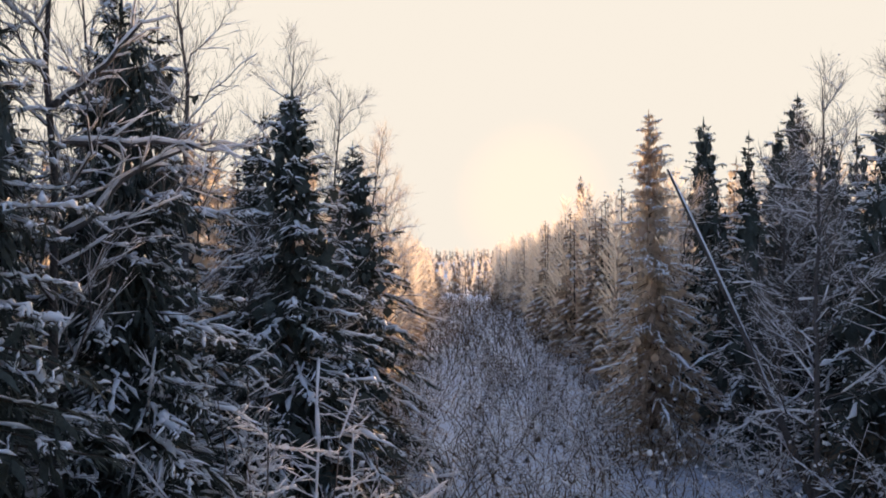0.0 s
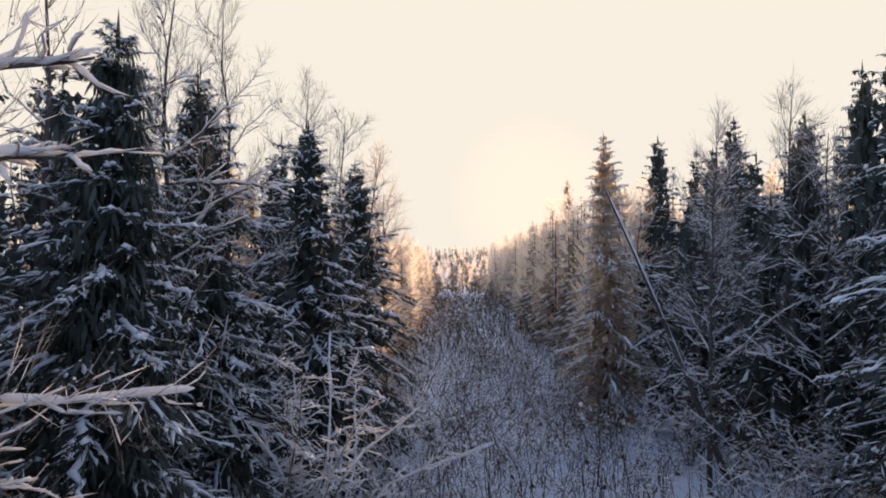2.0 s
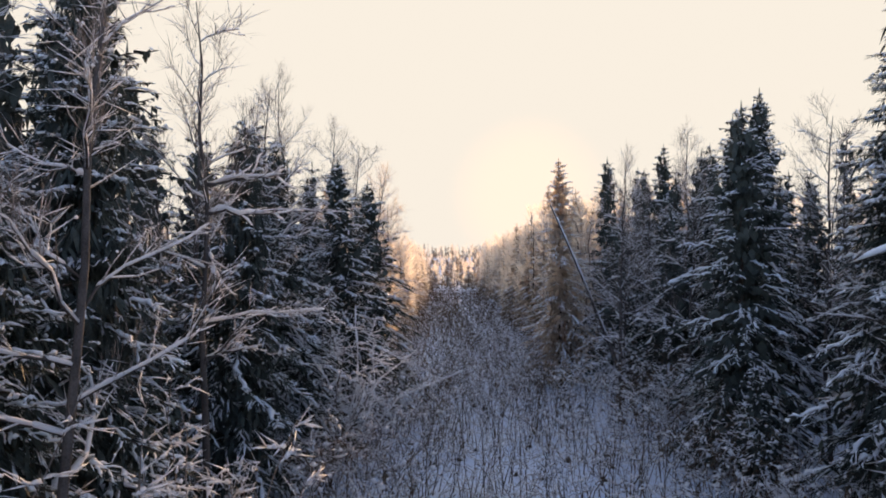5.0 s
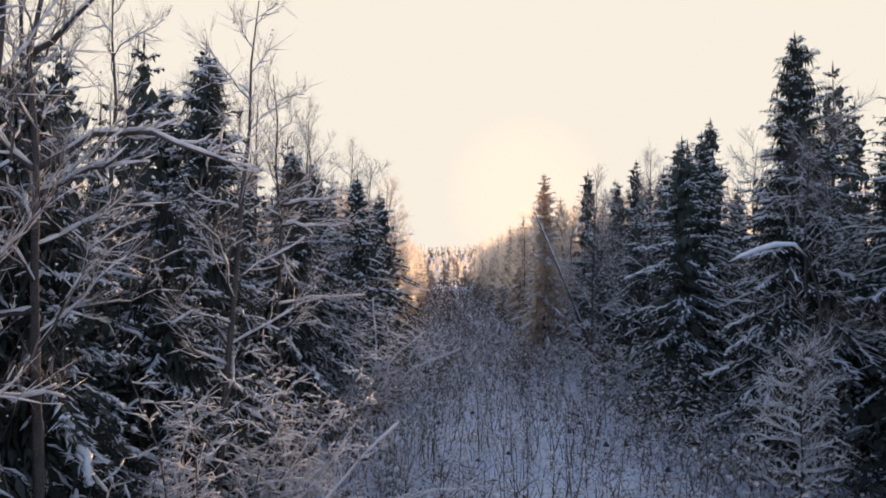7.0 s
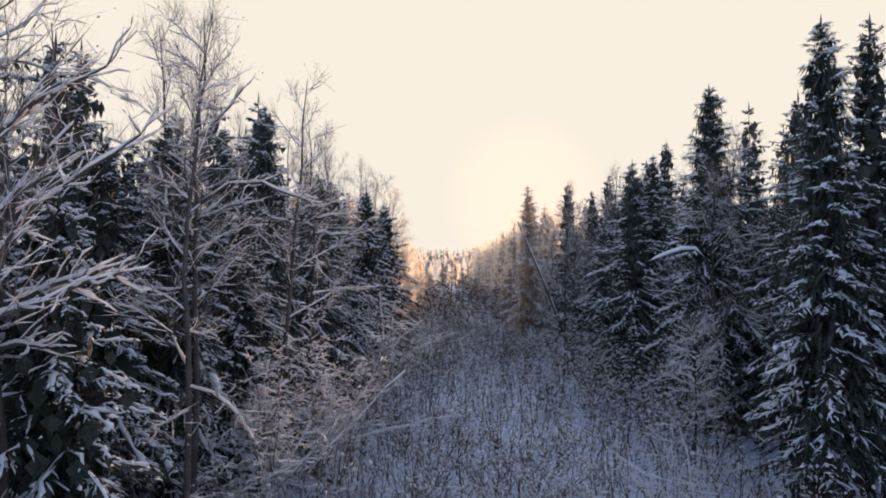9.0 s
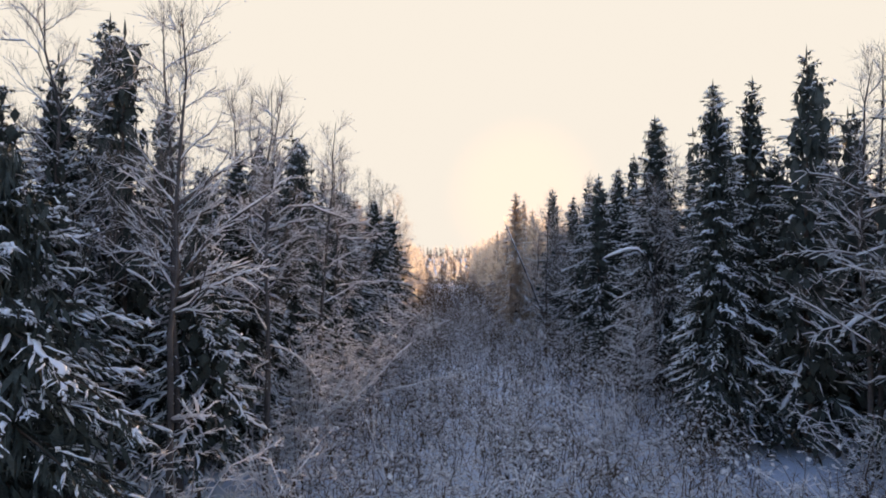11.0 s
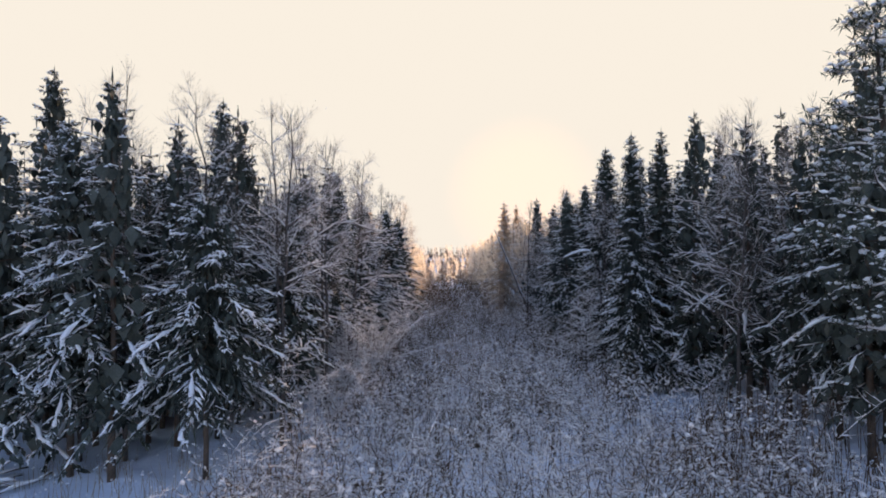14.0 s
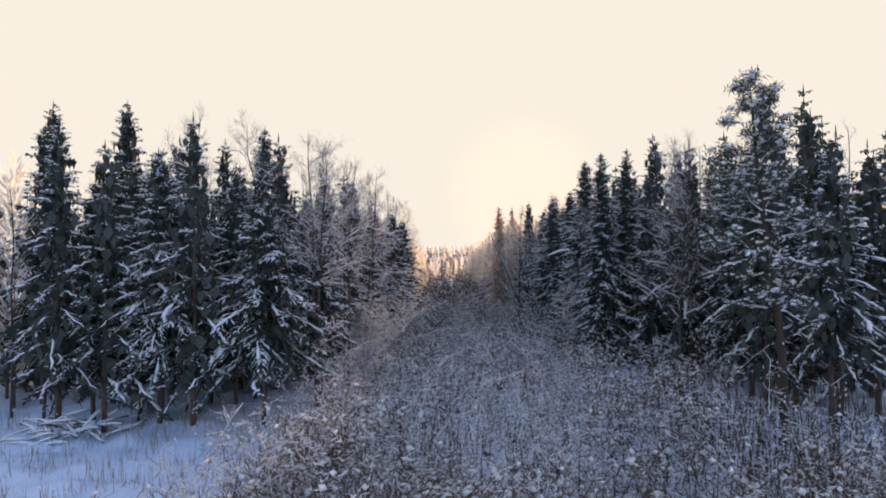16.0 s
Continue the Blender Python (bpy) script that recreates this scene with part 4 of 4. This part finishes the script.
# ---- young growth that fills the clearing ----
def build_brush():
    rng = np.random.default_rng(33)
    soup = Soup()
    n = 5600
    y = -46 + 178 * rng.random(n * 3) ** 1.9
    left = np.where(y < -24, -6.4, np.where(y > 18, -6.6, -4.8)) - 0.022 * np.maximum(0, y - 50)
    right = np.where(y < -18, 14.6, np.where(y < 14, 11.0, 7.2)) - 0.03 * np.maximum(0, y - 50)
    wave = np.array([noise.noise(Vector((3.1, a * 0.25, 0))) for a in y])
    drift = np.array([noise.noise(Vector((9.7, a * 0.25, 3))) for a in y])
    x = left + 1.3 * wave + (right - left + 1.6 * drift) * rng.random(n * 3)
    y = y + rng.normal(0, 1.2, n * 3)
    clump = np.array([noise.noise(Vector((a * 0.2, b * 0.2, 7))) + 0.5 * noise.noise(Vector((a * 0.5, b * 0.5, 2))) for a, b in zip(x, y)])
    ok = np.nonzero(rng.random(n * 3) < 0.72 + 1.1 * clump)[0][:n]
    x, y, clump = x[ok], y[ok], clump[ok]
    n = len(x)
    h = np.maximum(0.8, (2.7 + 2.4 * clump + rng.uniform(-1.3, 1.1, n)) * np.where(y > 0, 1.15, 0.8))
    h = np.minimum(np.where(rng.random(n) < 0.06, h * 1.4, h), np.where(y < 10, 4.2, 5.0) * rng.uniform(0.7, 1.0, n))
    h = np.where(rng.random(n) < 0.26, rng.uniform(0.8, 1.9, n), h)
    z = np.array([ground_z(a, b) for a, b in zip(x, y)]) - 0.1
    coarse = np.where(y > 45, 2.4, np.where(y > 15, 1.7, 1.3))
    foot = np.stack([x, y, z], 1)
    lean = np.stack([rng.normal(0, 0.15, n), rng.normal(0, 0.15, n), np.ones(n)], 1)
    p = [foot]
    for k in range(4):
        lean = lean + np.stack([rng.normal(0, 0.24, n), rng.normal(0, 0.24, n), np.zeros(n)], 1)
        p.append(p[-1] + unit(lean) * (h / 4)[:, None])
    rad = 0.010 * coarse * (0.7 + 1.3 * rng.random(n) ** 2.5)
    for k in range(4):
        soup.add(*tubes(p[k], p[k + 1], rad * (1 - 0.22 * k), rad * (0.78 - 0.22 * k), 3), 2 if k == 3 else 0)
    pts = np.stack(p, 1)
    for k in range(16):
        near = rng.random(n) < np.where(y > 45, 0.22, np.where(y > 15, 0.45, 0.85))
        u = 0.9 + 3.1 * rng.random(n) ** 0.8
        i0 = np.minimum(u.astype(int), 3)
        a = pts[np.arange(n), i0] + (pts[np.arange(n), i0 + 1] - pts[np.arange(n), i0]) * (u - i0)[:, None]
        az = rng.uniform(0, 6.283, n)
        ln = (0.16 + h * rng.uniform(0.08, 0.27, n)) * (1.25 - 0.15 * u)
        away = np.stack([np.cos(az), np.sin(az), 0 * az], 1)
        # a twig that rises, then bows over, with a side shoot
        b = a + (away * 0.8 + np.stack([0 * az, 0 * az, rng.uniform(0.05, 0.8, n)], 1)) * ln[:, None]
        c = b + (away + rng.normal(0, 0.4, (n, 3)) + np.stack([0 * az, 0 * az, rng.uniform(-0.6, 0.3, n)], 1)) * (ln * rng.uniform(0.4, 1.0, n))[:, None]
        d = b + (away * 0.5 + rng.normal(0, 0.7, (n, 3)) * (1, 1, 0.5)) * (ln * 0.6)[:, None]
        soup.add(*blades(a[near], b[near], 0.010 * coarse[near], rng), 0)
        soup.add(*blades(b[near], c[near], 0.010 * coarse[near], rng), 2)
        soup.add(*blades(b[near], d[near], 0.008 * coarse[near], rng), 2)
        for q0, q1, share in ((a, b, 0.12), (b, c, 0.24), (b, d, 0.15)):
            lined = near & (rng.random(n) < share * np.where(y > 8, 0.55, 1.0))
            lift = np.array([0, 0, 0.012])
            mid = q0 + (q1 - q0) * rng.uniform(0.3, 0.95, (n, 1)) + lift
            half = unit(q1 - q0) * np.minimum(rng.uniform(0.06, 0.22, n), 0.5 * np.linalg.norm(q1 - q0, axis=1))[:, None]
            w = rng.uniform(0.013, 0.036, n) * coarse ** 0.5
            soup.add(*spindles((mid - half)[lined], (mid + half)[lined], w[lined], w[lined], 0.5, 3, rng), 1)
        lumpy = near & (rng.random(n) < np.where(y > 8, 0.11, 0.20))
        e = (0.03 + 0.075 * rng.random(n) ** 1.6) * coarse ** 0.6
        way = unit((c - b) + rng.normal(0, 0.15, (n, 3))) * e[:, None]
        soup.add(*spindles((b - way)[lumpy], (b + way)[lumpy], e[lumpy] * 0.75, e[lumpy] * 0.7, 0.5, 4, rng), 1)
    # thin naked shoots between
    k = 1500
    sx, sy = rng.uniform(-5.4, 11.5, k), -43 + 60 * rng.random(k) ** 1.3
    sx[:450], sy[:450] = rng.uniform(7.5, 17.5, 450), rng.uniform(-41, -24, 450)
    sx = np.where(sy < -18, sx * 1.12 - 0.4 + 1.5 * (sx > 5), sx)
    a = np.stack([sx, sy, np.array([ground_z(u, v) for u, v in zip(sx, sy)]) - 0.1], 1)
    tall = rng.uniform(1.1, 3.0, k) * np.where(np.arange(k) < 300, 1.5, 1.0)
    mid = a + np.stack([rng.normal(0, 0.16, k), rng.normal(0, 0.16, k), tall * 0.55], 1)
    tip = mid + np.stack([rng.normal(0, 0.26, k), rng.normal(0, 0.26, k), tall * 0.45], 1)
    soup.add(*tubes(a, mid, np.full(k, 0.020), np.full(k, 0.014), 3), 0)
    soup.add(*tubes(mid, tip, np.full(k, 0.014), np.full(k, 0.005), 3), 0)
    cap = rng.random(k) < 0.5
    soup.add(*spindles(tip[cap] - (0, 0, 0.09), tip[cap] + (0, 0, 0.05), np.full(cap.sum(), 0.035), np.full(cap.sum(), 0.035), 0.5, 3, rng), 1)
    tagged(new("brush", soup.mesh("brush", STEM, FLECK, FROST_TWIG)), "dense thicket of thin young saplings flecked with snow", "brush", kind="stuff")


build_brush()


# ---- small bare saplings among the brush ----
rng = np.random.default_rng(52)
SAPLINGS = []
for i, (h, stems) in enumerate([(3.4, 2), (3.9, 3), (4.5, 2), (2.9, 3), (4.2, 3)]):
    SAPLINGS.append(bush_meshes(h, 540 + i, stems, 0.28, 0.8, 0.018, twigs=4, slim=0.55))
first = {}
for i in range(190):
    y = -42 + 88 * rng.random() ** 1.25 if i < 150 else rng.uniform(-41, -20)
    x = rng.uniform(-5.0, 9.0) if y > -16 else rng.uniform(-6.5, 14.0)
    if abs(x - 0.3) < 0.9 and y < -34:
        x += 1.5
    k = int(rng.integers(0, 5))
    m = Matrix.LocRotScale((x, y, ground_z(x, y) - 0.05), Euler((0, 0, rng.uniform(0, 6.28))), (rng.uniform(0.85, 1.15) if i < 150 else rng.uniform(1.0, 1.3),) * 3)
    if k not in first:
        ob = thing("sapling", "small bare sapling, twigs coated with frost and snow", "young tree", x, y, "saplings in the clearing")
        part("stump", SAPLINGS[k][0], ob)
        clump = part("stem_clump", SAPLINGS[k][1], ob, "thin grey-brown stems", "stuff")
        part("snow", SAPLINGS[k][2], clump, "white snow lying on the twigs", "stuff")
        first[k] = ob
    else:
        copy_thing(first[k], m)


# ---- dry stalks standing out of the open snow ----
def build_grass():
    rng = np.random.default_rng(44)
    soup = Soup()
    n = 5600
    x = np.where(rng.random(n) < 0.8, rng.uniform(-24, -5, n), rng.uniform(8, 22, n))
    y = rng.uniform(-50, -24, n)
    tuft = np.array([noise.noise(Vector((a * 0.6, b * 0.6, 5))) for a, b in zip(x, y)])
    x, y = x[tuft > -0.08], y[tuft > -0.08]
    n = len(x)
    z = np.array([ground_z(a, b) for a, b in zip(x, y)]) - 0.1
    a = np.stack([x, y, z], 1)
    b = a + np.stack([rng.normal(0, 0.15, n), rng.normal(0, 0.15, n), rng.uniform(0.3, 1.3, n)], 1)
    soup.add(*spindles(a, b, np.full(n, 0.011), np.full(n, 0.011), 0.3, 3, rng), 0)
    pick = rng.random(n) < 0.35
    soup.add(*spindles(b[pick] - (0.05, 0, 0.02), b[pick] + (0.05, 0, 0.03), np.full(pick.sum(), 0.03), np.full(pick.sum(), 0.03), 0.5, 4, rng), 1)
    tagged(new("dry_grass", soup.mesh("dry_grass", DRY, SNOW)), "sparse dry yellow stalks standing out of the snow", "grass", kind="stuff")


build_grass()
